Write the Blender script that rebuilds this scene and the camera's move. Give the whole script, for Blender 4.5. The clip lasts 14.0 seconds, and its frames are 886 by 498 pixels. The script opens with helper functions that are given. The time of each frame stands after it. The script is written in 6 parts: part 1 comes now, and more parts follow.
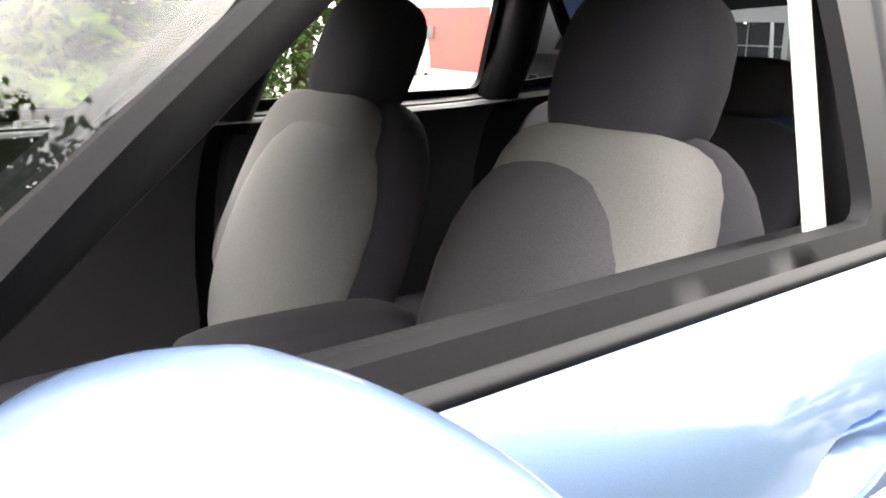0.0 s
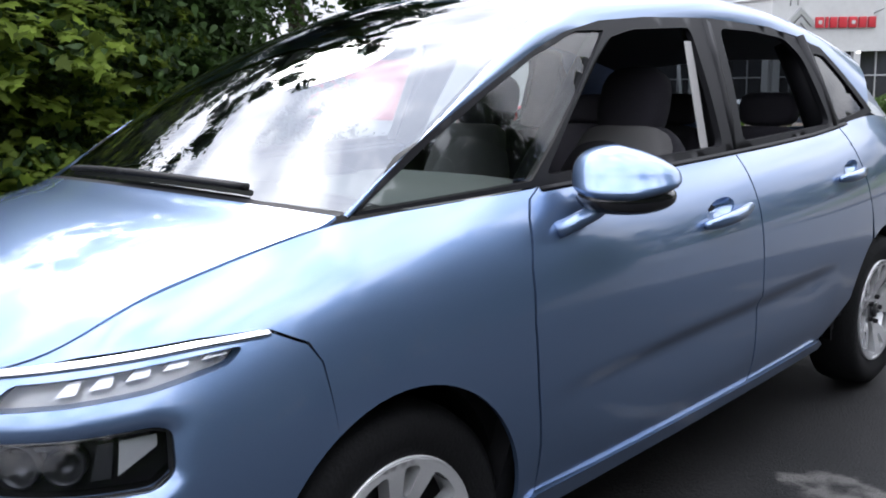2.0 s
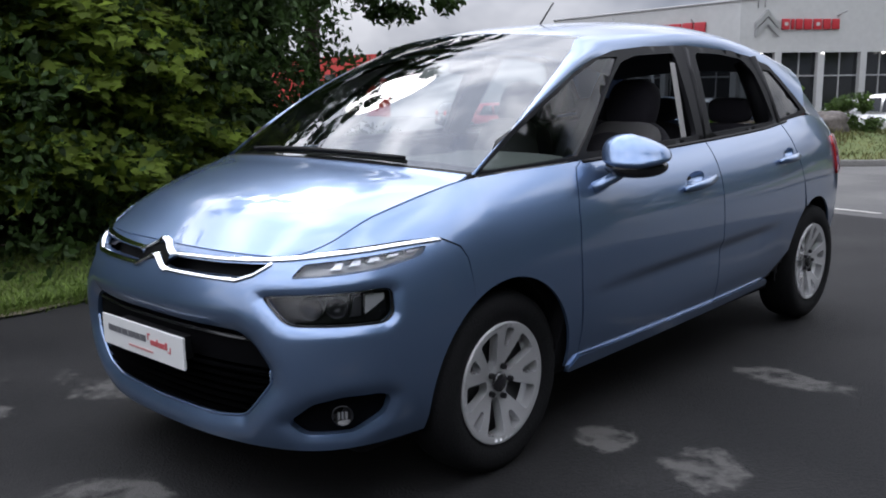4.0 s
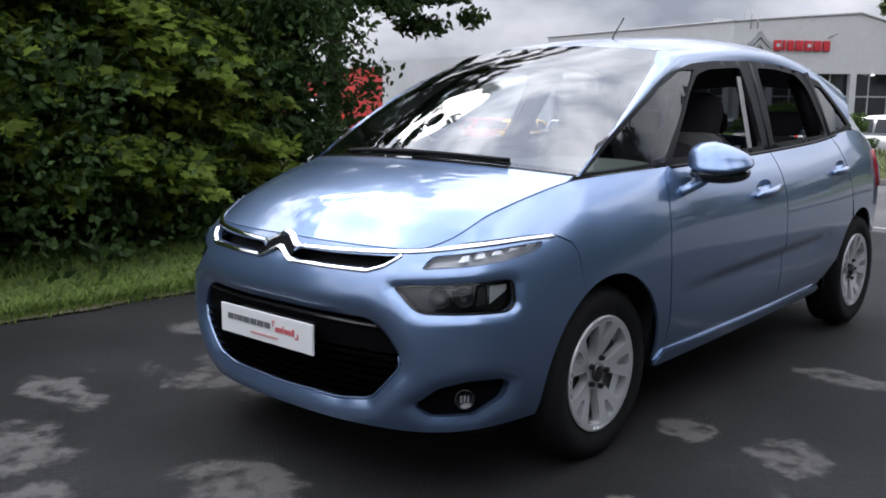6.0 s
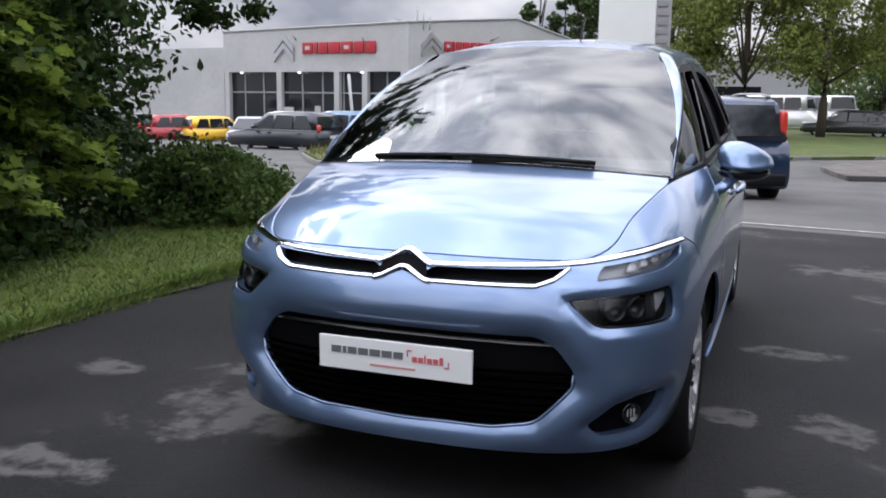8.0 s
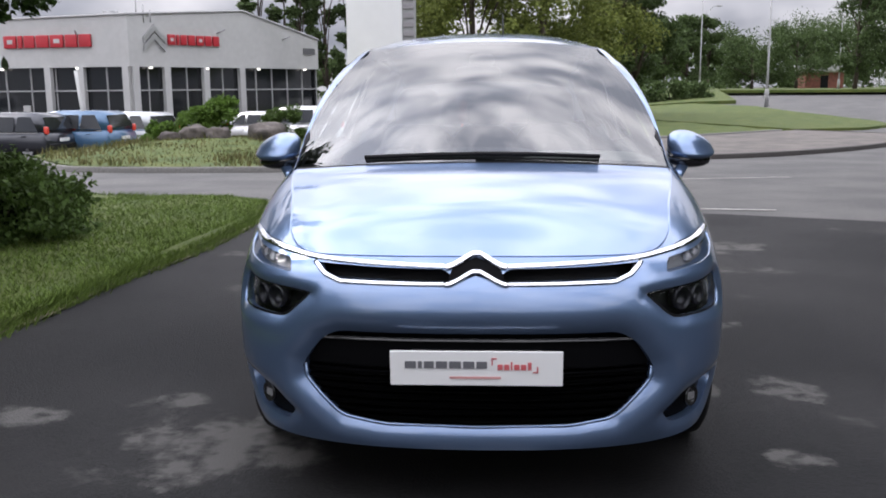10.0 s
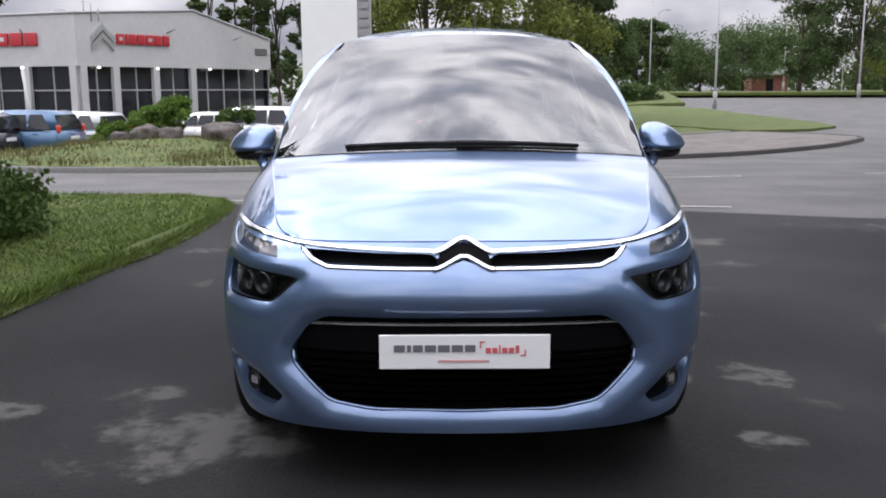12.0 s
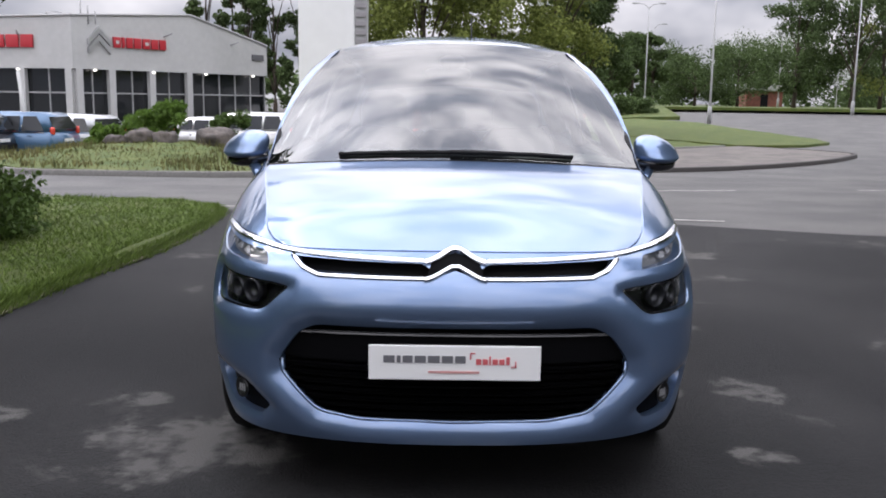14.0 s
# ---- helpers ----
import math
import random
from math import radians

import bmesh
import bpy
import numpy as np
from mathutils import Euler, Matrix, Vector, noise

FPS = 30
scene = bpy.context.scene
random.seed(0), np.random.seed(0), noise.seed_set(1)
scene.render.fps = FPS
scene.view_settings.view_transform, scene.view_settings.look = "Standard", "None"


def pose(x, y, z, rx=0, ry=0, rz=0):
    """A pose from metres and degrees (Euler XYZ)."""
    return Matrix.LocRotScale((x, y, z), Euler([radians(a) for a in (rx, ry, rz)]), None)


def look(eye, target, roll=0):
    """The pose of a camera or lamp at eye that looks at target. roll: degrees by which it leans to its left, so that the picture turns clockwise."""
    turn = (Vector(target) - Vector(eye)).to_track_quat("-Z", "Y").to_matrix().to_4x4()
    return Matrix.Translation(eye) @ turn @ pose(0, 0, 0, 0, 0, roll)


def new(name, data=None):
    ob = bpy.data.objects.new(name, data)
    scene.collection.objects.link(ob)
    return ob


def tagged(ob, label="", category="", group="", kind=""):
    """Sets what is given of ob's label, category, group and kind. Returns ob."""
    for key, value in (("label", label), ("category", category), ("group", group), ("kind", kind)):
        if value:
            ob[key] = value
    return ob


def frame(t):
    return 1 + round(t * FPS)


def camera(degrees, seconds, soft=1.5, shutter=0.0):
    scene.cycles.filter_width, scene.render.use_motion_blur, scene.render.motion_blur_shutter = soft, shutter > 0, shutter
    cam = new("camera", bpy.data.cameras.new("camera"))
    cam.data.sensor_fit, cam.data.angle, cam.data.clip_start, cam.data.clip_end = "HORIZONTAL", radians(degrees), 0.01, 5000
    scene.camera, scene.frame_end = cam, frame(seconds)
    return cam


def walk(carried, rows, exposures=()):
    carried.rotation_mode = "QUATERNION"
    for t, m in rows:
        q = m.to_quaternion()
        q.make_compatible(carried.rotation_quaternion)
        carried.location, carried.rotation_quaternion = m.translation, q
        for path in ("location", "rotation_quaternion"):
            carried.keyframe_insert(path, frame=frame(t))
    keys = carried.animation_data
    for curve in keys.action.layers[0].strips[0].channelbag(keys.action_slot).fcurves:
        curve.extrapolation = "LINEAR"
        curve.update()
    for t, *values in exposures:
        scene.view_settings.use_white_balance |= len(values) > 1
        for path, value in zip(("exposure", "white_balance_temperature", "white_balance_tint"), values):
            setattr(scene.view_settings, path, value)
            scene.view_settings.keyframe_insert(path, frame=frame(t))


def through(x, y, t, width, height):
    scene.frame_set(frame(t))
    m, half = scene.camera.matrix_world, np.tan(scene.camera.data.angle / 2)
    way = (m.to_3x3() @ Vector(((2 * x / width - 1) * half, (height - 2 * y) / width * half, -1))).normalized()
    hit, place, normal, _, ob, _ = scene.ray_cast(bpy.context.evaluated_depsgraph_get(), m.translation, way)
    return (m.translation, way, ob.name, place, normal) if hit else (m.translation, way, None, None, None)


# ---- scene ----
cam = camera(52.1, 14.0, soft=1.9)
PATH = [
    (0, (1.178, 1.405, 1.268), (-0.292, 2.684, 0.812), 2.2),
    (0.2, (1.322, 1.27, 1.276), (-0.138, 2.562, 0.83), 0.9),
    (0.5, (1.484, 1.043, 1.304), (-0.013, 2.28, 0.827), 0.1),
    (1, (1.677, 0.593, 1.282), (0.261, 1.959, 0.919), -0.2),
    (1.5, (1.924, 0.121, 1.295), (0.531, 1.518, 0.966), 0.2),
    (2, (2.156, -0.332, 1.302), (0.775, 1.071, 0.949), -1.2),
    (2.5, (2.331, -0.795, 1.335), (1.013, 0.658, 0.944), -1.2),
    (3, (2.613, -1.187, 1.345), (1.269, 0.247, 0.975), -1.4),
    (5.5, (2.769, -1.695, 1.372), (1.456, -0.228, 1.022), 0.3),
    (6, (2.545, -1.928, 1.328), (1.231, -0.458, 0.996), 0.3),
    (6.5, (2.197, -2.097, 1.314), (1.0, -0.539, 0.942), 1.4),
    (7, (1.846, -2.228, 1.355), (0.775, -0.58, 0.983), 0.9),
    (7.5, (1.454, -2.485, 1.362), (0.58, -0.724, 0.993), 0.4),
    (8, (1.102, -2.532, 1.329), (0.409, -0.686, 0.996), 0.7),
    (8.5, (0.716, -2.607, 1.331), (0.251, -0.692, 0.988), 1.6),
    (9, (0.371, -2.625, 1.347), (0.073, -0.678, 0.995), 0.1),
    (11.5, (-0.046, -2.682, 1.341), (-0.043, -0.711, 1.0), 0.6),
    (12, (-0.056, -2.684, 1.301), (-0.062, -0.714, 0.957), -0.3),
    (12.5, (-0.044, -2.691, 1.314), (-0.055, -0.722, 0.964), -0.3),
    (13, (-0.051, -2.683, 1.299), (-0.045, -0.71, 0.968), 0.6),
    (13.5, (-0.058, -2.679, 1.3), (-0.046, -0.705, 0.976), 0.9),
    (14, (-0.052, -2.665, 1.3), (-0.043, -0.691, 0.976), 0.8),
]
walk(cam, [(t, look(eye, target, roll)) for t, eye, target, roll in PATH],
     [(0, 2.8, 7300, 12), (0.5, 2.65, 6800, 12), (1, 1.95, 6300, 13), (1.5, 1.22, 6150, 14), (2, 0.5, 6050, 14), (2.5, -0.03, 6100, 14), (3, -0.3, 6050, 14), (5.5, -0.12, 6050, 14), (7, -0.12, 6100, 15), (9, -0.12, 6200, 16), (11.5, -0.02, 6300, 17), (14, -0.02, 6300, 17)])


# ---- world and light ----
world = bpy.data.worlds.new("sky")
scene.world = world
world.use_nodes = True
wn, wl = world.node_tree.nodes, world.node_tree.links
wn.clear()
SUN_UP, SUN_ROUND = radians(42), radians(-66)
sky = wn.new("ShaderNodeTexSky")
sky.sky_type, sky.sun_disc, sky.sun_elevation, sky.sun_rotation = "NISHITA", False, SUN_UP, SUN_ROUND
coord, stretch = wn.new("ShaderNodeTexCoord"), wn.new("ShaderNodeMapping")
stretch.inputs["Scale"].default_value = (1.0, 1.0, 1.7)
clouds, ramp, shade = wn.new("ShaderNodeTexNoise"), wn.new("ShaderNodeValToRGB"), wn.new("ShaderNodeValToRGB")
clouds.inputs["Scale"].default_value, clouds.inputs["Detail"].default_value, clouds.inputs["Roughness"].default_value = 2.4, 5, 0.52
tone = wn.new("ShaderNodeTexNoise")
tone.inputs["Scale"].default_value, tone.inputs["Detail"].default_value = 5.0, 4
ramp.color_ramp.elements[0].position, ramp.color_ramp.elements[1].position = 0.20, 0.34
shade.color_ramp.elements[0].position, shade.color_ramp.elements[1].position = 0.36, 0.64
shade.color_ramp.elements[0].color, shade.color_ramp.elements[1].color = (0.43, 0.46, 0.52, 1), (1.15, 1.15, 1.15, 1)
dim, mix, sky_out, world_out = wn.new("ShaderNodeMixRGB"), wn.new("ShaderNodeMixRGB"), wn.new("ShaderNodeBackground"), wn.new("ShaderNodeOutputWorld")
dim.blend_type = "MULTIPLY"
dim.inputs[0].default_value, dim.inputs[2].default_value = 1, (0.1, 0.1, 0.1, 1)
wl.new(coord.outputs["Generated"], stretch.inputs[0])
wl.new(stretch.outputs[0], clouds.inputs[0])
wl.new(stretch.outputs[0], tone.inputs[0])
wl.new(clouds.outputs[0], ramp.inputs[0])
wl.new(tone.outputs[0], shade.inputs[0])
wl.new(sky.outputs[0], dim.inputs[1])
wl.new(ramp.outputs[0], mix.inputs[0])
wl.new(dim.outputs[0], mix.inputs[1])
wl.new(shade.outputs[0], mix.inputs[2])
# an overcast sky is brighter towards the zenith
split, rise, vmul = wn.new("ShaderNodeSeparateXYZ"), wn.new("ShaderNodeMapRange"), wn.new("ShaderNodeVectorMath")
rise.inputs[1].default_value, rise.inputs[2].default_value, rise.inputs[3].default_value, rise.inputs[4].default_value = 0.05, 0.95, 0.76, 4.2
vmul.operation = "SCALE"
wl.new(coord.outputs["Generated"], split.inputs[0])
wl.new(split.outputs[2], rise.inputs[0])
wl.new(rise.outputs[0], vmul.inputs["Scale"])
wl.new(mix.outputs[0], vmul.inputs[0])
# thin cloud glows round the hidden sun
toward, near_sun, halo, glare = wn.new("ShaderNodeVectorMath"), wn.new("ShaderNodeMapRange"), wn.new("ShaderNodeMath"), wn.new("ShaderNodeVectorMath")
toward.operation, halo.operation, glare.operation = "DOT_PRODUCT", "MULTIPLY_ADD", "SCALE"
toward.inputs[1].default_value = (math.sin(SUN_ROUND) * math.cos(SUN_UP), math.cos(SUN_ROUND) * math.cos(SUN_UP), math.sin(SUN_UP))
near_sun.interpolation_type = "SMOOTHSTEP"
near_sun.inputs[1].default_value, near_sun.inputs[2].default_value = 0.76, 1.0
halo.inputs[1].default_value, halo.inputs[2].default_value = 0.6, 0.95
wl.new(coord.outputs["Generated"], toward.inputs[0])
wl.new(toward.outputs["Value"], near_sun.inputs[0])
wl.new(near_sun.outputs[0], halo.inputs[0])
wl.new(vmul.outputs[0], glare.inputs[0])
wl.new(halo.outputs[0], glare.inputs["Scale"])
wl.new(glare.outputs[0], sky_out.inputs[0])
wl.new(sky_out.outputs[0], world_out.inputs[0])
sun = new("sun", bpy.data.lights.new("sun", "SUN"))
sun.data.energy, sun.data.angle, sun.data.color = 0.8, radians(15), (1.0, 0.95, 0.87)
sun.matrix_world = look((0, 0, 0), (-math.sin(SUN_ROUND) * math.cos(SUN_UP), -math.cos(SUN_ROUND) * math.cos(SUN_UP), -math.sin(SUN_UP)))


# ---- materials ----
def material(name, colour, rough=0.6, metal=0.0, second=None, scale=8.0, low=0.4, high=0.6, bump=0.0, bump_scale=80.0, coat=0.0, island=0.0, per_object=0.0, spec=0.5, fine=0.0):
    """A procedural surface: two colours mixed by noise, a finer grain, bump, and variation from piece to piece."""
    m = bpy.data.materials.new(name)
    m.use_nodes = True
    n, l = m.node_tree.nodes, m.node_tree.links
    b = n["Principled BSDF"]
    b.inputs["Roughness"].default_value, b.inputs["Metallic"].default_value = rough, metal
    b.inputs["Coat Weight"].default_value, b.inputs["Coat Roughness"].default_value = coat, 0.03
    b.inputs["Specular IOR Level"].default_value = spec
    tc = n.new("ShaderNodeTexCoord")
    src = None
    rgb = n.new("ShaderNodeRGB")
    rgb.outputs[0].default_value = (*colour, 1)
    src = rgb.outputs[0]
    if second:
        t, r, x = n.new("ShaderNodeTexNoise"), n.new("ShaderNodeValToRGB"), n.new("ShaderNodeMixRGB")
        t.inputs["Scale"].default_value, t.inputs["Detail"].default_value = scale, 6
        r.color_ramp.elements[0].position, r.color_ramp.elements[1].position = low, high
        x.inputs[2].default_value = (*second, 1)
        l.new(tc.outputs["Object"], t.inputs[0])
        l.new(t.outputs[0], r.inputs[0])
        l.new(r.outputs[0], x.inputs[0])
        l.new(src, x.inputs[1])
        src = x.outputs[0]
    if fine:
        t, h, mr = n.new("ShaderNodeTexNoise"), n.new("ShaderNodeHueSaturation"), n.new("ShaderNodeMapRange")
        t.inputs["Scale"].default_value, t.inputs["Detail"].default_value = bump_scale, 3
        mr.inputs[1].default_value, mr.inputs[2].default_value, mr.inputs[3].default_value, mr.inputs[4].default_value = 0.3, 0.7, 1 - fine, 1 + fine
        l.new(tc.outputs["Object"], t.inputs[0])
        l.new(t.outputs[0], mr.inputs[0])
        l.new(mr.outputs[0], h.inputs["Value"])
        l.new(src, h.inputs["Color"])
        src = h.outputs[0]
    if island or per_object:
        g = n.new("ShaderNodeNewGeometry" if island else "ShaderNodeObjectInfo")
        h, mr = n.new("ShaderNodeHueSaturation"), n.new("ShaderNodeMapRange")
        k = island or per_object
        mr.inputs[3].default_value, mr.inputs[4].default_value = 1 - k, 1 + k
        l.new(g.outputs["Random Per Island" if island else "Random"], mr.inputs[0])
        l.new(mr.outputs[0], h.inputs["Value"])
        l.new(src, h.inputs["Color"])
        src = h.outputs[0]
    l.new(src, b.inputs["Base Color"])
    if bump:
        t, bp = n.new("ShaderNodeTexNoise"), n.new("ShaderNodeBump")
        t.inputs["Scale"].default_value, t.inputs["Detail"].default_value = bump_scale, 5
        bp.inputs["Strength"].default_value, bp.inputs["Distance"].default_value = bump, 0.01
        l.new(tc.outputs["Object"], t.inputs[0])
        l.new(t.outputs[0], bp.inputs["Height"])
        l.new(bp.outputs[0], b.inputs["Normal"])
    return m


def pane(name, tint, gloss=0.0, rough=0.0):
    """Thin glass: a tinted see-through sheet with a Fresnel reflection."""
    m = bpy.data.materials.new(name)
    m.use_nodes = True
    n, l = m.node_tree.nodes, m.node_tree.links
    n.remove(n["Principled BSDF"])
    t, g, f, x = n.new("ShaderNodeBsdfTransparent"), n.new("ShaderNodeBsdfGlossy"), n.new("ShaderNodeFresnel"), n.new("ShaderNodeMixShader")
    t.inputs[0].default_value = (*tint, 1)
    g.inputs["Roughness"].default_value = rough
    f.inputs[0].default_value = 1.55 + gloss
    l.new(f.outputs[0], x.inputs[0])
    l.new(t.outputs[0], x.inputs[1])
    l.new(g.outputs[0], x.inputs[2])
    l.new(x.outputs[0], n["Material Output"].inputs[0])
    return m


def leafy(name, colour, vary=0.45, through=0.3):
    """Leaf surface: varied from leaf to leaf, and letting some light through."""
    m = material(name, colour, 0.62, island=vary, spec=0.2)
    n, l = m.node_tree.nodes, m.node_tree.links
    b, t, x = n["Principled BSDF"], n.new("ShaderNodeBsdfTranslucent"), n.new("ShaderNodeMixShader")
    src = b.inputs["Base Color"].links[0].from_socket
    l.new(src, t.inputs[0])
    x.inputs[0].default_value = through
    l.new(b.outputs[0], x.inputs[1])
    l.new(t.outputs[0], x.inputs[2])
    l.new(x.outputs[0], n["Material Output"].inputs[0])
    return m


def glow(name, colour, strength):
    m = material(name, colour)
    b = m.node_tree.nodes["Principled BSDF"]
    b.inputs["Emission Color"].default_value, b.inputs["Emission Strength"].default_value = (*colour, 1), strength
    return m


PAINT = material("blue metallic paint", (0.152, 0.230, 0.385), 0.31, 0.76, coat=1.0, fine=0.06, bump_scale=900)
PAINT.node_tree.nodes["Principled BSDF"].inputs["Coat IOR"].default_value = 1.72
BLACK = material("black plastic", (0.006, 0.006, 0.007), 0.6, fine=0.2, bump=0.15, bump_scale=300, spec=0.25)
GRILLE_BLACK = material("matt black grille", (0.002, 0.002, 0.0025), 0.6, fine=0.2, bump_scale=300, spec=0.06)
GLOSS_BLACK = material("gloss black trim", (0.012, 0.012, 0.014), 0.12, coat=0.6)
SATIN_BLACK = material("satin black frame", (0.006, 0.006, 0.0072), 0.5, fine=0.15, bump_scale=200, spec=0.12)
CHROME = material("chrome", (0.85, 0.86, 0.88), 0.06, 1.0)
RUBBER = material("tyre rubber", (0.006, 0.006, 0.0065), 0.8, spec=0.2, fine=0.25, bump=0.3, bump_scale=120)
ALLOY = material("silver wheel paint", (0.74, 0.74, 0.75), 0.2, 0.65, fine=0.06, bump_scale=400)
SCREEN = pane("windscreen glass", (0.50, 0.56, 0.55), 0.85)
SIDE_GLASS = pane("side glass", (0.50, 0.57, 0.56))
DARK_GLASS = pane("privacy glass", (0.10, 0.11, 0.12))
LENS = pane("clear lamp lens", (0.9, 0.92, 0.93))
CLOTH_DARK = material("dark seat cloth", (0.022, 0.020, 0.027), 0.9, fine=0.3, bump=0.12, bump_scale=600)
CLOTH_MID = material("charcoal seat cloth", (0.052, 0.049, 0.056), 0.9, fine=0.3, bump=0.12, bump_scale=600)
CLOTH_PALE = material("pale grey seat cloth", (0.15, 0.145, 0.142), 0.9, fine=0.15, bump=0.12, bump_scale=600)
TRIM_DARK = material("dark cabin trim", (0.042, 0.041, 0.046), 0.7, fine=0.15, bump=0.08, bump_scale=700)
TRIM_PALE = material("pale cabin trim", (0.38, 0.38, 0.36), 0.7, fine=0.1, bump=0.2, bump_scale=500)


def asphalt():
    """Dark asphalt: coarse grain, pale patches with ragged edges, a smoother surface between them."""
    m = material("dark asphalt", (0.0115, 0.0113, 0.0117), 0.75, second=(0.021, 0.0204, 0.0204), scale=0.7, fine=0.3, bump=0.7, bump_scale=110, spec=0.16)
    n, l = m.node_tree.nodes, m.node_tree.links
    b = n["Principled BSDF"]
    old = b.inputs["Base Color"].links[0].from_socket
    tc = n["Texture Coordinate"]
    t, r, x = n.new("ShaderNodeTexNoise"), n.new("ShaderNodeValToRGB"), n.new("ShaderNodeMixRGB")
    t.inputs["Scale"].default_value, t.inputs["Detail"].default_value, t.inputs["Roughness"].default_value = 0.75, 9, 0.62
    r.color_ramp.elements[0].position, r.color_ramp.elements[1].position = 0.60, 0.66
    t2, r2, mul = n.new("ShaderNodeTexNoise"), n.new("ShaderNodeValToRGB"), n.new("ShaderNodeMath")
    t2.inputs["Scale"].default_value, t2.inputs["Detail"].default_value = 9, 6
    r2.color_ramp.elements[0].position, r2.color_ramp.elements[1].position = 0.33, 0.52
    mul.operation = "MULTIPLY"
    x.inputs[2].default_value = (0.092, 0.089, 0.084, 1)
    for q in (t, t2):
        l.new(tc.outputs["Object"], q.inputs[0])
    l.new(t.outputs[0], r.inputs[0])
    l.new(t2.outputs[0], r2.inputs[0])
    # pale patches that lie round the car, with ragged edges
    ragged_edge = n.new("ShaderNodeTexNoise")
    ragged_edge.inputs["Scale"].default_value, ragged_edge.inputs["Detail"].default_value, ragged_edge.inputs["Roughness"].default_value = 3.2, 8, 0.66
    l.new(tc.outputs["Object"], ragged_edge.inputs[0])
    nearest = None
    for cx, cy, rx, ry in ((-0.98, 0.60, 0.40, 0.34), (-1.32, 1.12, 0.13, 0.08), (-1.40, -0.14, 0.36, 0.13), (-0.85, -0.62, 0.34, 0.26), (0.02, -0.18, 0.25, 0.20), (0.93, 1.32, 0.12, 0.11),
                           (1.38, 1.36, 0.16, 0.19), (1.15, 0.55, 0.11, 0.09), (1.22, 2.50, 0.26, 0.12), (1.82, 5.28, 0.55, 0.35), (-0.35, -0.72, 0.18, 0.12), (-1.9, 0.9, 0.2, 0.14)):
        off, squash, far = n.new("ShaderNodeVectorMath"), n.new("ShaderNodeVectorMath"), n.new("ShaderNodeVectorMath")
        off.operation, squash.operation, far.operation = "SUBTRACT", "MULTIPLY", "LENGTH"
        off.inputs[1].default_value, squash.inputs[1].default_value = (cx, cy, 0), (1 / rx, 1 / ry, 0)
        l.new(tc.outputs["Object"], off.inputs[0])
        l.new(off.outputs[0], squash.inputs[0])
        l.new(squash.outputs[0], far.inputs[0])
        if nearest:
            least = n.new("ShaderNodeMath")
            least.operation = "MINIMUM"
            l.new(nearest, least.inputs[0])
            l.new(far.outputs["Value"], least.inputs[1])
            nearest = least.outputs[0]
        else:
            nearest = far.outputs["Value"]
    frayed, in_patch, either = n.new("ShaderNodeMath"), n.new("ShaderNodeMapRange"), n.new("ShaderNodeMath")
    frayed.operation, either.operation = "MULTIPLY_ADD", "MAXIMUM"
    frayed.inputs[1].default_value = -3.4
    in_patch.inputs[1].default_value, in_patch.inputs[2].default_value, in_patch.inputs[3].default_value, in_patch.inputs[4].default_value = -1.0, -0.65, 1.0, 0.0
    l.new(ragged_edge.outputs[0], frayed.inputs[0])
    l.new(nearest, frayed.inputs[2])
    l.new(frayed.outputs[0], in_patch.inputs[0])
    l.new(in_patch.outputs[0], either.inputs[0])
    l.new(r.outputs[0], either.inputs[1])
    l.new(either.outputs[0], mul.inputs[0])
    l.new(r2.outputs[0], mul.inputs[1])
    l.new(mul.outputs[0], x.inputs[0])
    l.new(old, x.inputs[1])
    l.new(x.outputs[0], b.inputs["Base Color"])
    mr = n.new("ShaderNodeMapRange")
    mr.inputs[3].default_value, mr.inputs[4].default_value = 0.72, 0.95
    l.new(mul.outputs[0], mr.inputs[0])
    l.new(mr.outputs[0], b.inputs["Roughness"])
    return m


ASPHALT = asphalt()


# ---- mesh helpers ----
def part(name, bm, mat, parent=None, label="", smooth=True, mats=()):
    """Links a bmesh as one mesh object under a thing or a part."""
    me = bpy.data.meshes.new(name)
    if smooth:
        for f in bm.faces:
            f.smooth = True
    bm.to_mesh(me)
    bm.free()
    for m in (mat, *mats):
        me.materials.append(m)
    ob = new(name, me)
    if parent:
        ob.parent = parent
    return tagged(ob, label)


def thing(name, label, category, group="", kind="", at=None):
    ob = new(name)
    ob.empty_display_size = 0.1
    if at:
        ob.matrix_basis = at
    return tagged(ob, label, category, group, kind)


def box(bm, x0, x1, y0, y1, z0, z1, bevel=0.0, m=None):
    """A bevelled block between the given limits."""
    r = bmesh.ops.create_cube(bm, size=1)
    vs = r["verts"]
    for v in vs:
        v.co = Vector((x0 + (v.co.x + 0.5) * (x1 - x0), y0 + (v.co.y + 0.5) * (y1 - y0), z0 + (v.co.z + 0.5) * (z1 - z0)))
    if bevel:
        es = list({e for v in vs for e in v.link_edges})
        r = bmesh.ops.bevel(bm, geom=es, offset=bevel, segments=2, profile=0.6, affect="EDGES")
        vs = list({v for f in r["faces"] for v in f.verts} | {v for v in vs if v.is_valid})
    if m:
        bmesh.ops.transform(bm, matrix=m, verts=[v for v in vs if v.is_valid])
    return vs


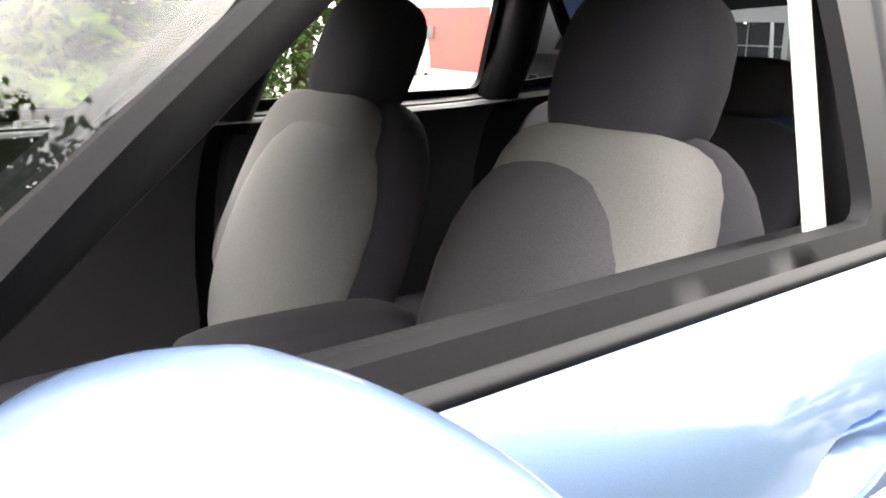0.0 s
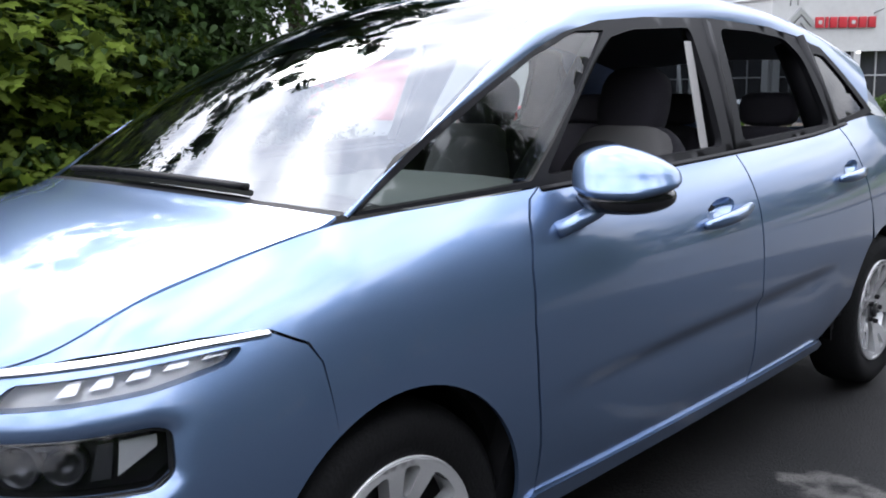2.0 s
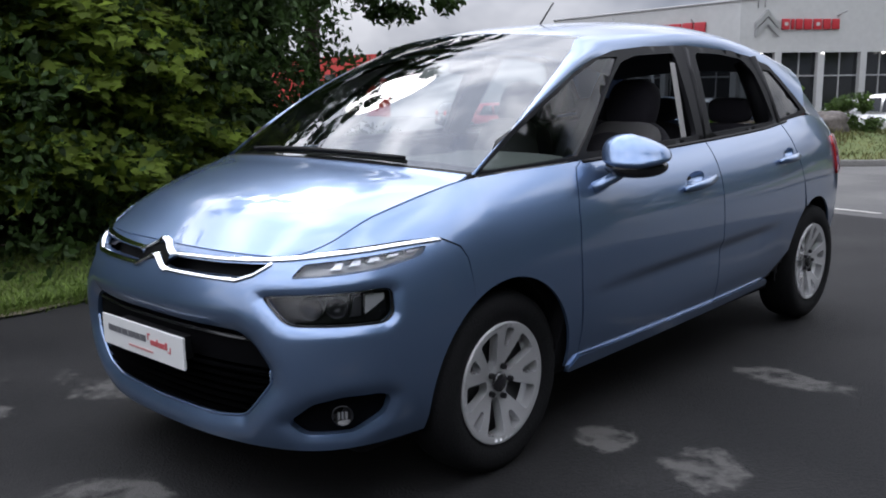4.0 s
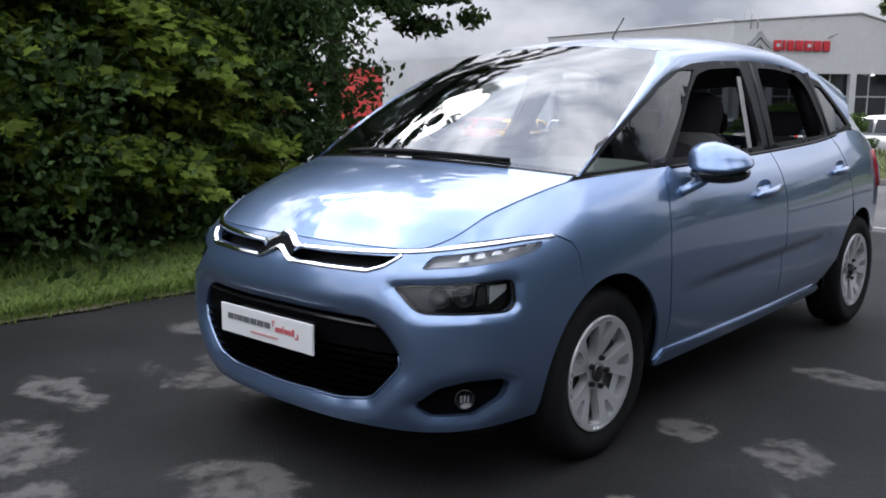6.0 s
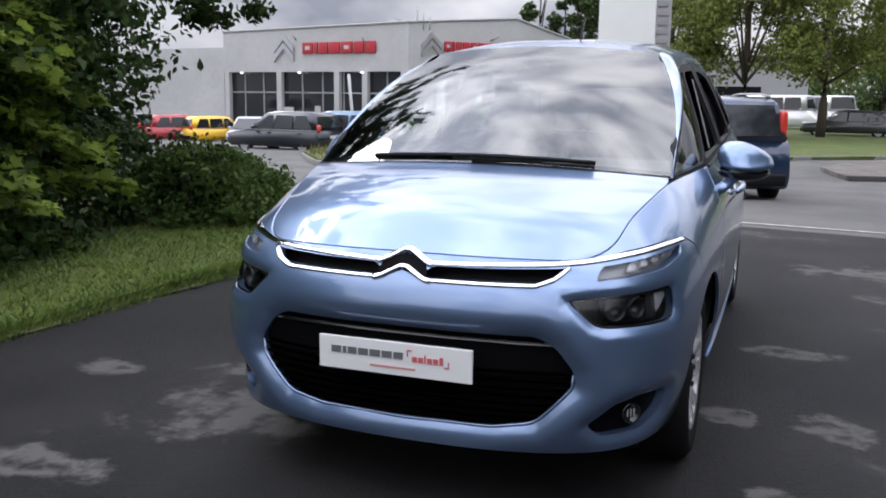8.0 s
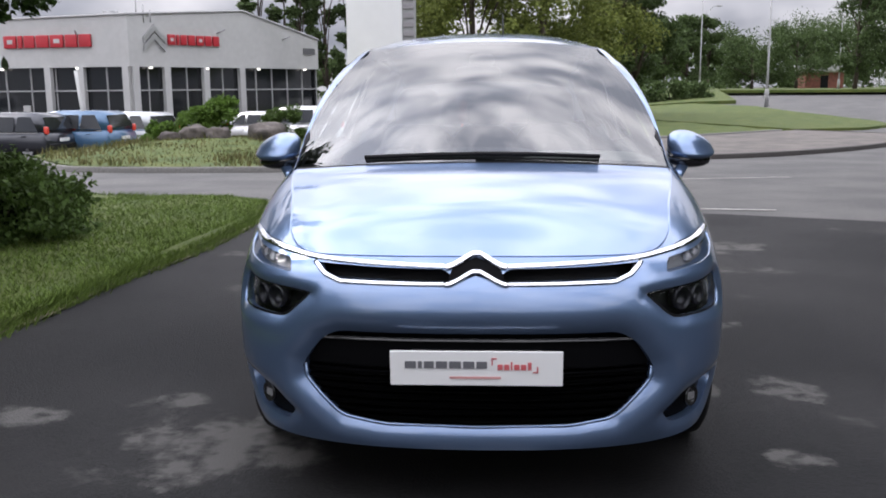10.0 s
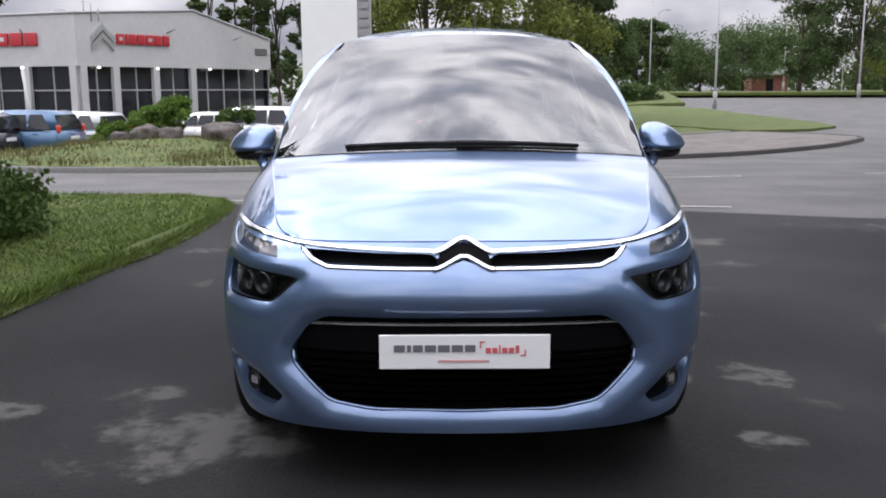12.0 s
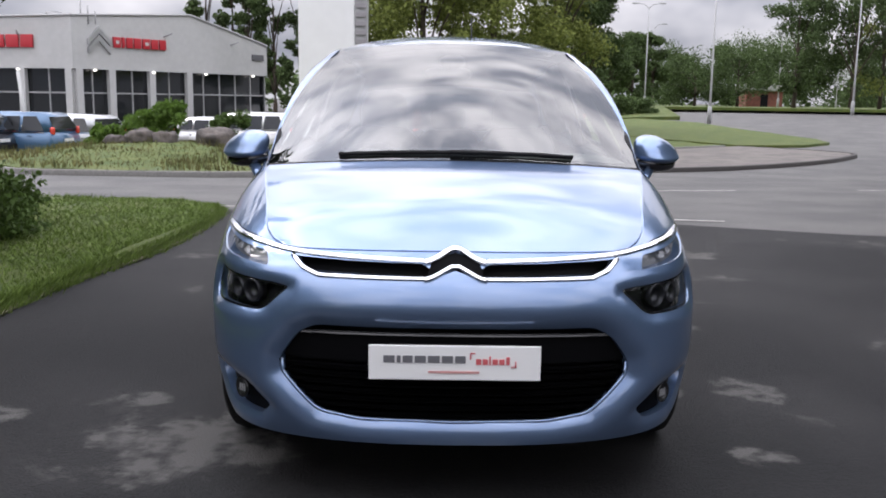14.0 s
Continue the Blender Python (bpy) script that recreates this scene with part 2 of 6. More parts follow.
def superell(bm, centre, radii, e1=0.6, e2=0.6, nu=24, nv=14, m=None, shape=None):
    """A rounded block (superellipsoid); shape(x, y, z) may bend its unit form."""
    f = lambda v, e: math.copysign(abs(v) ** e, v)
    rows = []
    for j in range(nv + 1):
        la = -math.pi / 2 + math.pi * j / nv
        row = []
        for i in range(nu):
            lo = 2 * math.pi * i / nu
            p = (f(math.cos(la), e1) * f(math.cos(lo), e2), f(math.cos(la), e1) * f(math.sin(lo), e2), f(math.sin(la), e1))
            if shape:
                p = shape(*p)
            v = Vector((p[0] * radii[0], p[1] * radii[1], p[2] * radii[2]))
            row.append(bm.verts.new(Vector(centre) + (m @ v if m else v)))
        rows.append(row)
    for a, b in zip(rows, rows[1:]):
        for i in range(nu):
            bm.faces.new((a[i], a[(i + 1) % nu], b[(i + 1) % nu], b[i]))
    bmesh.ops.remove_doubles(bm, verts=bm.verts, dist=1e-5)
    return bm


def boxed(*a, **k):
    bm = bmesh.new()
    box(bm, *a, **k)
    return bm


def sweep(bm, path, radius, sides=8, flat=1.0, taper=None, closed=False):
    """A tube along a path; radius may change by the function taper(0..1)."""
    pts = [Vector(p) for p in path]
    rings = []
    for i, p in enumerate(pts):
        a, b = pts[max(i - 1, 0)], pts[min(i + 1, len(pts) - 1)]
        d = (b - a).normalized()
        side = d.cross(Vector((0, 0, 1)))
        side = side.normalized() if side.length > 1e-4 else Vector((1, 0, 0))
        up = side.cross(d)
        r = radius * (taper(i / (len(pts) - 1)) if taper else 1)
        rings.append([bm.verts.new(p + side * math.cos(q) * r + up * math.sin(q) * r * flat) for q in (2 * math.pi * k / sides for k in range(sides))])
    for a, b in zip(rings, rings[1:]):
        for k in range(sides):
            bm.faces.new((a[k], a[(k + 1) % sides], b[(k + 1) % sides], b[k]))
    if not closed:
        bm.faces.new(rings[0][::-1])
        bm.faces.new(rings[-1])
    return bm


def lathe(bm, profile, centre, axis="X", sides=32, m=None):
    """Turns a profile of (along the axis, radius) round the axis."""
    rings = []
    for h, r in profile:
        ring = []
        for k in range(sides):
            q = 2 * math.pi * k / sides
            c, s = math.cos(q) * r, math.sin(q) * r
            p = {"X": (h, c, s), "Y": (c, h, s), "Z": (c, s, h)}[axis]
            v = Vector(p)
            ring.append(bm.verts.new(Vector(centre) + (m @ v if m else v)))
        rings.append(ring)
    for a, b in zip(rings, rings[1:]):
        for k in range(sides):
            bm.faces.new((a[k], a[(k + 1) % sides], b[(k + 1) % sides], b[k]))
    for ring in (rings[0], rings[-1]):
        if (ring[0].co - ring[sides // 2].co).length > 0.004:
            bm.faces.new(ring)
    bmesh.ops.recalc_face_normals(bm, faces=bm.faces)
    return bm


def inside(poly, x, y):
    hit = False
    for (x0, y0), (x1, y1) in zip(poly, poly[1:] + poly[:1]):
        if (y0 > y) != (y1 > y) and x < (x1 - x0) * (y - y0) / (y1 - y0) + x0:
            hit = not hit
    return hit


def dense(poly, step):
    out = []
    for (x0, y0), (x1, y1) in zip(poly, poly[1:] + poly[:1]):
        n = max(1, round(math.hypot(x1 - x0, y1 - y0) / step))
        out += [(x0 + (x1 - x0) * k / n, y0 + (y1 - y0) * k / n) for k in range(n)]
    return out


def rounded(poly, r=0.02, n=4):
    """The polygon with its corners rounded off."""
    out = []
    for i, b in enumerate(poly):
        a, c = Vector(poly[i - 1]), Vector(poly[(i + 1) % len(poly)])
        b = Vector(b)
        p = b + (a - b).normalized() * min(r, (a - b).length * 0.45)
        q = b + (c - b).normalized() * min(r, (c - b).length * 0.45)
        for k in range(n + 1):
            t = k / n
            v = p * (1 - t) ** 2 + b * 2 * t * (1 - t) + q * t * t
            out.append((v.x, v.y))
    return out


def panel(surface, outline, holes=(), step=0.035, fold=0.012, side=1, bm=None, warp=None, depth=0.0, fold_holes=None):
    """A sheet of a curved surface(a, b, deep) inside an outline, less the holes, with its rims folded inwards. side -1 mirrors it in x."""
    bm = bm or bmesh.new()
    loops = [dense(list(outline), step)] + [dense(list(h), step) for h in holes]
    ahead = warp or (lambda a, b: b)
    flat = [[(a, ahead(a, b)) for a, b in loop] for loop in loops]
    pts, edges = [], []
    for loop in flat:
        k = len(pts)
        pts += loop
        edges += [(k + i, k + (i + 1) % len(loop)) for i in range(len(loop))]
    raw = [p for loop in loops for p in loop]
    nb = len(pts)
    border = np.array(pts)
    xs, ys = border[:, 0], border[:, 1]
    bs = np.array([p[1] for p in loops[0]])
    grid_b = np.linspace(bs.min(), bs.max(), 2 + int((ys.max() - ys.min()) / step))
    for a in np.arange(xs.min() + step / 2, xs.max(), step):
        for b in grid_b[1:-1]:
            w = ahead(a, b)
            if np.hypot(xs - a, ys - w).min() > step * 0.45 and inside(flat[0], a, w) and not any(inside(h, a, w) for h in flat[1:]):
                pts.append((a, w))
                raw.append((a, float(b)))
    from mathutils.geometry import delaunay_2d_cdt
    vs, es, fs, origin, _, _ = delaunay_2d_cdt([Vector(p) for p in pts], edges, [], 0, 1e-7)
    co, out = [], []
    for i, v in enumerate(vs):
        a, b = raw[origin[i][0]] if origin[i] else (v.x, v.y)
        p = Vector(surface(a, b, depth))
        q = Vector(surface(a, b, depth + 0.01))
        if side < 0:
            p.x, q.x = -p.x, -q.x
        co.append(p)
        out.append((p - q).normalized())
    made = [bm.verts.new(p) for p in co]
    count = {}
    for f in fs:
        c = [sum(vs[i][k] for i in f) / len(f) for k in (0, 1)]
        if not inside(flat[0], *c) or any(inside(h, *c) for h in flat[1:]):
            continue
        n = (co[f[1]] - co[f[0]]).cross(co[f[2]] - co[f[0]])
        f = list(f) if n.dot(out[f[0]]) > 0 else list(f)[::-1]
        bm.faces.new([made[i] for i in f])
        for a, b in zip(f, f[1:] + f[:1]):
            count[(a, b)] = 1
    if fold:
        rim = [(a, b) for a, b in count if (b, a) not in count]
        top, low = {}, {}
        for i in {i for e in rim for i in e}:
            top[i] = bm.verts.new(co[i])
            low[i] = bm.verts.new(co[i] - out[i] * fold)
        for a, b in rim:
            bm.faces.new((top[b], top[a], low[a], low[b]))
    for v in [v for v in made if not v.link_faces]:
        bm.verts.remove(v)
    return bm


def coons(bottom, top, left, right, na, nb, bulge=None, bm=None):
    """A sheet spanned by four edge curves; bulge(a, b) adds a vector."""
    bm = bm or bmesh.new()
    P = lambda f, t: Vector(f(t))
    grid = []
    for j in range(nb + 1):
        b = j / nb
        row = []
        for i in range(na + 1):
            a = i / na
            p = P(bottom, a) * (1 - b) + P(top, a) * b + P(left, b) * (1 - a) + P(right, b) * a
            p -= P(bottom, 0) * (1 - a) * (1 - b) + P(bottom, 1) * a * (1 - b) + P(top, 0) * (1 - a) * b + P(top, 1) * a * b
            if bulge:
                p += Vector(bulge(a, b))
            row.append(bm.verts.new(p))
        grid.append(row)
    for r, s in zip(grid, grid[1:]):
        for i in range(na):
            bm.faces.new((r[i], r[i + 1], s[i + 1], s[i]))
    return bm


def curve3(points):
    c = smooth_curve(points, 12)
    return lambda t: tuple(np.interp(t * (len(c) - 1), range(len(c)), c[:, k]) for k in range(3))


def thicken(bm, d):
    """Gives an open sheet a thickness, away from its normals."""
    bmesh.ops.recalc_face_normals(bm, faces=bm.faces)
    bmesh.ops.solidify(bm, geom=list(bm.faces), thickness=d)
    for e in bm.edges:
        if len(e.link_faces) == 2 and e.calc_face_angle(0) > 0.7:
            e.smooth = False
    return bm


# ---- the car's skin ----
def smooth_curve(points, n=24):
    """A dense Catmull-Rom polyline through the points."""
    p = np.array(points, float)
    p = np.vstack([2 * p[0] - p[1], p, 2 * p[-1] - p[-2]])
    out = []
    for i in range(1, len(p) - 2):
        a, b, c, d = p[i - 1], p[i], p[i + 1], p[i + 2]
        for k in range(n):
            t = k / n
            out.append(0.5 * (2 * b + (c - a) * t + (2 * a - 5 * b + 4 * c - d) * t * t + (3 * b - a - 3 * c + d) * t ** 3))
    out.append(p[-2])
    return np.array(out)


def keyed(keys):
    """A smooth function of one number through (place, value) keys."""
    c = smooth_curve(keys, 16)
    return lambda v: float(np.interp(v, c[:, 0], c[:, 1]))


# the widest line of the body seen from above: nose, flank, tail (left half)
PLAN = smooth_curve([(0, -0.02), (0.2, -0.014), (0.38, 0.010), (0.54, 0.055), (0.665, 0.12), (0.757, 0.21), (0.817, 0.33), (0.855, 0.5),
                     (0.88, 0.72), (0.895, 1.0), (0.905, 1.4), (0.908, 2.0), (0.905, 2.6), (0.895, 3.1), (0.88, 3.5), (0.855, 3.85),
                     (0.8, 4.12), (0.7, 4.29), (0.5, 4.38), (0.25, 4.415), (0, 4.425)])
ARC = np.concatenate([[0], np.cumsum(np.hypot(*np.diff(PLAN, axis=0).T))])
_tan = np.gradient(PLAN, axis=0)
_tan /= np.hypot(_tan[:, 0], _tan[:, 1])[:, None]
OUT = np.stack([_tan[:, 1], -_tan[:, 0]], 1)
NOSE_RUN = 1.3238
# the nose is measured along a slightly rounder line than it has
ARC = np.where(PLAN[:, 1] < 0.72, ARC * NOSE_RUN / np.interp(0.72, PLAN[:, 1], ARC), ARC - np.interp(0.72, PLAN[:, 1], ARC) + NOSE_RUN)

top_z = keyed([(-0.3, 0.84), (0, 0.842), (0.3, 0.84), (0.56, 0.838), (0.66, 0.848), (0.82, 0.888), (1.02, 0.944), (1.32, 1.018), (1.5, 1.04), (1.98, 1.06), (2.7, 1.075), (3.6, 1.105), (4.2, 1.15), (4.7, 1.12), (5.6, 1.06), (6, 1.06)])
top_in = keyed([(-0.3, 0.11), (0, 0.11), (0.3, 0.112), (0.56, 0.12), (0.8, 0.17), (1.05, 0.2), (1.45, 0.165), (1.98, 0.112), (2.7, 0.12), (3.6, 0.12), (4.2, 0.115), (4.7, 0.12), (5.6, 0.12), (6, 0.12)])
low_z = keyed([(-0.3, 0.232), (0, 0.232), (0.6, 0.236), (1.0, 0.25), (1.7, 0.27), (2.6, 0.285), (3.6, 0.3), (4.5, 0.3), (6, 0.32)])
low_in = keyed([(-0.3, 0.06), (0, 0.06), (0.6, 0.06), (1.0, 0.06), (1.7, 0.06), (3.6, 0.06), (6, 0.1)])


GRILLE = [(-0.44, 0.612), (0, 0.613), (0.44, 0.612), (0.5, 0.58), (0.562, 0.5), (0.565, 0.455), (0.5, 0.385), (0.44, 0.327), (0.3, 0.305), (0, 0.302), (-0.3, 0.305), (-0.44, 0.327),
          (-0.5, 0.385), (-0.565, 0.455), (-0.562, 0.5), (-0.5, 0.58)]
HEADLAMP = [(0.528, 0.724), (0.6, 0.731), (0.955, 0.745), (0.985, 0.735), (0.982, 0.662), (0.945, 0.638), (0.645, 0.640), (0.61, 0.652)]
FOG = [(0.605, 0.330), (0.70, 0.398), (0.8, 0.420), (0.93, 0.418), (0.968, 0.400), (0.95, 0.345), (0.84, 0.294), (0.66, 0.290)]
HOLLOWS = [(poly, reach, depth, min(p[0] for p in poly), max(p[0] for p in poly), min(p[1] for p in poly), max(p[1] for p in poly)) for poly, reach, depth in ((GRILLE, 0.075, 0.034), (HEADLAMP, 0.030, 0.016), (FOG, 0.05, 0.020))]


def edge_gap(poly, a, b):
    """The distance of a point from a polygon's outline."""
    best = 9.0
    for (x0, y0), (x1, y1) in zip(poly, poly[1:] + poly[:1]):
        dx, dy = x1 - x0, y1 - y0
        t = min(max(((a - x0) * dx + (b - y0) * dy) / (dx * dx + dy * dy), 0), 1)
        best = min(best, math.hypot(x0 + dx * t - a, y0 + dy * t - b))
    return best


def skin(u, z, deep=0.0):
    """A point of the body's outer skin: u metres along the plan from the nose, at height z; deep metres inside it."""
    au = abs(u)
    s = (z - low_z(au)) / (top_z(au) - low_z(au))
    a = min(max(s, 0), 1)
    d = top_in(au) * a ** 6 + low_in(au) * (1 - a) ** 5 + deep
    if 1.9 < au < 3.7 and z < 0.72:
        # a hollow low on the doors, sharp at its upper edge
        line = 0.580 + 0.022 * (au - 2.0)
        reach = min(1, (au - 1.9) / 0.5, (3.7 - au) / 0.25)
        h = line - z
        d += reach * 0.020 * (1 / (1 + math.exp(-h / 0.0055))) * max(0.0, 1 - max(h, 0) / 0.2) ** 1.2
    if au < 1.2 and z < 0.79:
        # the surface rolls inwards round the grille, the headlamp and the fog lamp
        for poly, reach, depth, lo_a, hi_a, lo_b, hi_b in HOLLOWS:
            if not (lo_a - reach < au < hi_a + reach and lo_b - reach < z < hi_b + reach):
                continue
            gap = 0.0 if inside(poly, au, z) else edge_gap(poly, au, z)
            if gap < reach:
                d += depth * (1 - gap / reach) ** 2
    x, y = np.interp(au, ARC, PLAN[:, 0]), np.interp(au, ARC, PLAN[:, 1])
    nx, ny = np.interp(au, ARC, OUT[:, 0]), np.interp(au, ARC, OUT[:, 1])
    return (math.copysign(1, u) * (x - nx * d), y - ny * d, z)


def along(x=None, y=None):
    """u where the plan passes the given x (at the nose) or y (on the flank)."""
    if y is None:
        i = np.argmax(PLAN[:, 0] >= abs(x))
        return math.copysign(float(np.interp(abs(x), PLAN[: i + 1, 0], ARC[: i + 1])), x)
    return float(np.interp(y, PLAN[:, 1], ARC))


def warp_z(u, z):
    u = abs(u)
    s = min(max((z - low_z(u)) / (top_z(u) - low_z(u)), 0), 1)
    return 0.95 * (1 - math.sqrt(1 - s))


def roof_side(y, z, deep=0.0):
    """The side of the glasshouse above the belt line."""
    u = along(y=y)
    zt = top_z(u)
    b = skin(u, zt)[0]
    h = z - zt
    return (b - 0.36 * h - 0.22 * h * h - deep, y, z)


def side_panel(name, outline, holes, label="", mat=None, parent=None, both=True, **k):
    for s in ((1, -1) if both else (1,)):
        part(name, panel(skin, outline, holes, side=s, warp=warp_z, **k), mat or PAINT, parent or car, label)


def glass_panel(name, outline, holes, mat, label="", **k):
    return [part(name, panel(roof_side, outline, holes, side=s, **k), mat, car, label) for s in (1, -1)]


car = thing("hatchback_car", "light metallic blue compact people carrier parked on dark asphalt", "car")
FRONT_AXLE, REAR_AXLE = 0.86, 3.645
U = lambda y: along(y=y)


def arch(y, ry, rz, zc=0.32, z0=0.31):
    """The outline of a wheel opening on the flank."""
    u = U(y)
    pts = [(u + ry * 1.0, z0)] + [(u + ry * math.cos(q), zc + rz * math.sin(q)) for q in np.linspace(0, math.pi, 22)] + [(u - ry * 1.0, z0)]
    return pts


ARCH_F = [(p[0], p[1]) for p in arch(FRONT_AXLE, 0.352, 0.385)]
ARCH_R = arch(REAR_AXLE - 0.05, 0.36, 0.385)
DRL = [(0.625, 0.778), (0.665, 0.818), (1.135, 0.853), (1.10, 0.824), (0.96, 0.8), (0.8, 0.788)]
SLOT = [(0.05, 0.775), (0.1, 0.806), (0.3, 0.809), (0.53, 0.815), (0.49, 0.775), (0.44, 0.772), (0.1, 0.768)]
mirror_poly = lambda poly: [(-a, b) for a, b in poly[::-1]]


def top_edge(u0, u1, n=24, gap=0.004):
    return [(u, top_z(abs(u)) - gap) for u in np.linspace(u0, u1, n)]


def low_edge(u0, u1, n=16):
    return [(u, low_z(abs(u))) for u in np.linspace(u0, u1, n)]


ua = U(FRONT_AXLE)
# bumper: one sheet round the nose as far as the wheel openings
cut = [(1.185, 0.866), (1.25, 0.835), (1.27, 0.80), (1.25, 0.66)]
arch_front = [(ua - 0.352 * math.cos(q), 0.32 + 0.385 * math.sin(q)) for q in np.linspace(1.05, 0, 12)]
half = cut[:3] + arch_front + [(ua - 0.352, 0.30)] + low_edge(ua - 0.36, 0.0)
wide = top_edge(-0.62, 0.62, 30) + [(0.82, 0.852), (1.06, 0.866)] + half
wide = wide + mirror_poly(half)[1:] + [(-1.06, 0.866), (-0.82, 0.852)]
holes = [rounded(GRILLE, 0.03), rounded(SLOT, 0.01), rounded(mirror_poly(SLOT), 0.01)]
for poly in (HEADLAMP, FOG, DRL):
    holes += [rounded(poly, 0.02), rounded(mirror_poly(poly), 0.02)]
bumper = part("front_bumper", panel(skin, wide, holes, step=0.02, warp=warp_z, fold=0.03), PAINT, car)
g = 0.004
arch_back = [(ua - 0.352 * math.cos(q), 0.32 + 0.385 * math.sin(q)) for q in np.linspace(1.05, math.pi, 22)]
door_line = [(1.885, 0.30), (1.878, 0.46), (1.858, 0.62), (1.852, 0.76), (1.866, 0.89), (1.905, 0.995), (1.935, 1.035), (1.985, 1.058)]
wing = [(0.63, 0.835), (0.82, 0.858), (1.06, 0.872), (1.187, 0.872), (1.254, 0.839), (1.274, 0.80)] + arch_back + [(ua + 0.352, 0.30)] + [(a - g, b) for a, b in door_line] + top_edge(1.96, 0.64, 30)
side_panel("front_wing", wing, ())
CUPS = ((2.755, 0.926, 0.088, 0.030), (3.80, 0.968, 0.075, 0.025))
cup_shape = lambda u, z, a, b: [(u + a * math.cos(q), z + 0.012 * math.cos(q) + b * math.sin(q)) for q in np.linspace(0, 2 * math.pi, 21)[:-1]]
rear_door_line = [(2.99, 0.31), (3.0, 0.6), (3.0, 0.9), (2.99, 1.078)]
side_panel("front_door_panel", [(a + g, b) for a, b in door_line[1:]] + top_edge(2.0, 2.985, 20)[1:] + [(a - g, b) for a, b in rear_door_line[::-1]] + [(1.882, 0.335)], [cup_shape(*CUPS[0])], step=0.02)
ur = U(REAR_AXLE - 0.05)
arch_r = [(ur - 0.36 * math.cos(q), 0.32 + 0.385 * math.sin(q)) for q in np.linspace(0.35, 1.1, 10)]
side_panel("rear_door_panel", [(a + g, b) for a, b in rear_door_line] + top_edge(3.0, 3.86, 16) + [(3.9, 1.0), (3.99, 0.8)] + [(a - 0.02, b) for a, b in arch_r[::-1]] + [(3.6, 0.345), (3.0, 0.335)], [cup_shape(*CUPS[1])], step=0.02)
arch_q = [(ur - 0.36 * math.cos(q), 0.32 + 0.385 * math.sin(q)) for q in np.linspace(1.12, math.pi, 18)]
side_panel("rear_quarter_panel", [(3.87, 1.12), (3.91, 1.0), (4.0, 0.8)] + arch_q + [(ur + 0.36, 0.31)] + low_edge(ur + 0.37, 5.0, 8) + [(5.0, 0.7), (4.72, 0.72), (4.66, 1.1)] + top_edge(4.6, 3.9, 14), ())
side_panel("sill", [(ua + 0.37, 0.29), (1.88, 0.328), (2.99, 0.332), (3.58, 0.34), (3.62, 0.315)] + low_edge(3.6, ua + 0.37, 16), (), depth=-0.012, fold=0.02)
side_panel("tail_panel", [(5.0, 0.33), (5.05, 0.72), (4.73, 0.73), (4.68, 1.09)] + top_edge(4.7, 6.2, 20) + [(6.2, 0.33)], ())
# dark structure behind the panels
shell_low = low_edge(1.9, ua + 0.37, 6) + ARCH_F[1:-1] + low_edge(ua - 0.37, 0.0, 12)
shell_out = top_edge(-1.9, 1.9, 40, 0.02) + [(1.9, 0.32)] + shell_low + mirror_poly(shell_low)[1:]
part("front_structure", panel(skin, [(a, max(b, 0.24)) for a, b in shell_out], (), step=0.06, warp=warp_z, depth=0.085, fold=0.15), BLACK, car)
for s in (1, -1):
    part("side_structure", panel(skin, [(1.75, 0.30), (1.95, 1.03)] + top_edge(2.0, 4.6, 20, 0.02) + [(4.6, 0.34), (ur + 0.38, 0.34)] + ARCH_R[1:-1] + [(ur - 0.38, 0.34)], (), step=0.08, warp=warp_z, depth=0.03, fold=0.12, side=s), BLACK, car)

# bonnet
bon_front = lambda a: skin((2 * a - 1) * 0.62, top_z(abs(2 * a - 1) * 0.62))
bon_rear = lambda a: ((2 * a - 1) * 0.71, 0.70 + 0.25 * ((2 * a - 1) * 0.71) ** 2, 1.078 - 0.066 * ((2 * a - 1) * 0.71) ** 2)


def bon_side(s):
    c = [skin(u, top_z(u)) for u in np.linspace(0.62, 1.44, 14)]
    c = [(s * p[0], p[1], p[2]) for p in c]
    c[-1] = bon_rear(1 if s > 0 else 0)
    return curve3(c)


bonnet = coons(bon_front, bon_rear, bon_side(-1), bon_side(1), 30, 24, lambda a, b: (0, 0, 0.024 * (1 - (2 * a - 1) ** 2) * math.sin(math.pi * b) ** 0.9))
part("bonnet", thicken(bonnet, 0.008), PAINT, car)

# windscreen, pillars, roof
scr_base = lambda a: ((2 * a - 1) * 0.725, 0.712 + 0.26 * ((2 * a - 1) * 0.725) ** 2, 1.076 - 0.066 * ((2 * a - 1) * 0.725) ** 2)
scr_top = lambda a: ((2 * a - 1) * 0.535, 1.66 + 0.32 * ((2 * a - 1) * 0.535) ** 2, 1.562 - 0.10 * ((2 * a - 1) * 0.535) ** 2)


def scr_side(s):
    p, q = Vector(scr_base(1)), Vector(scr_top(1))
    return lambda t: (s * (p.x + (q.x - p.x) * t + 0.035 * math.sin(math.pi * t)), p.y + (q.y - p.y) * t, p.z + (q.z - p.z) * t + 0.028 * math.sin(math.pi * t))


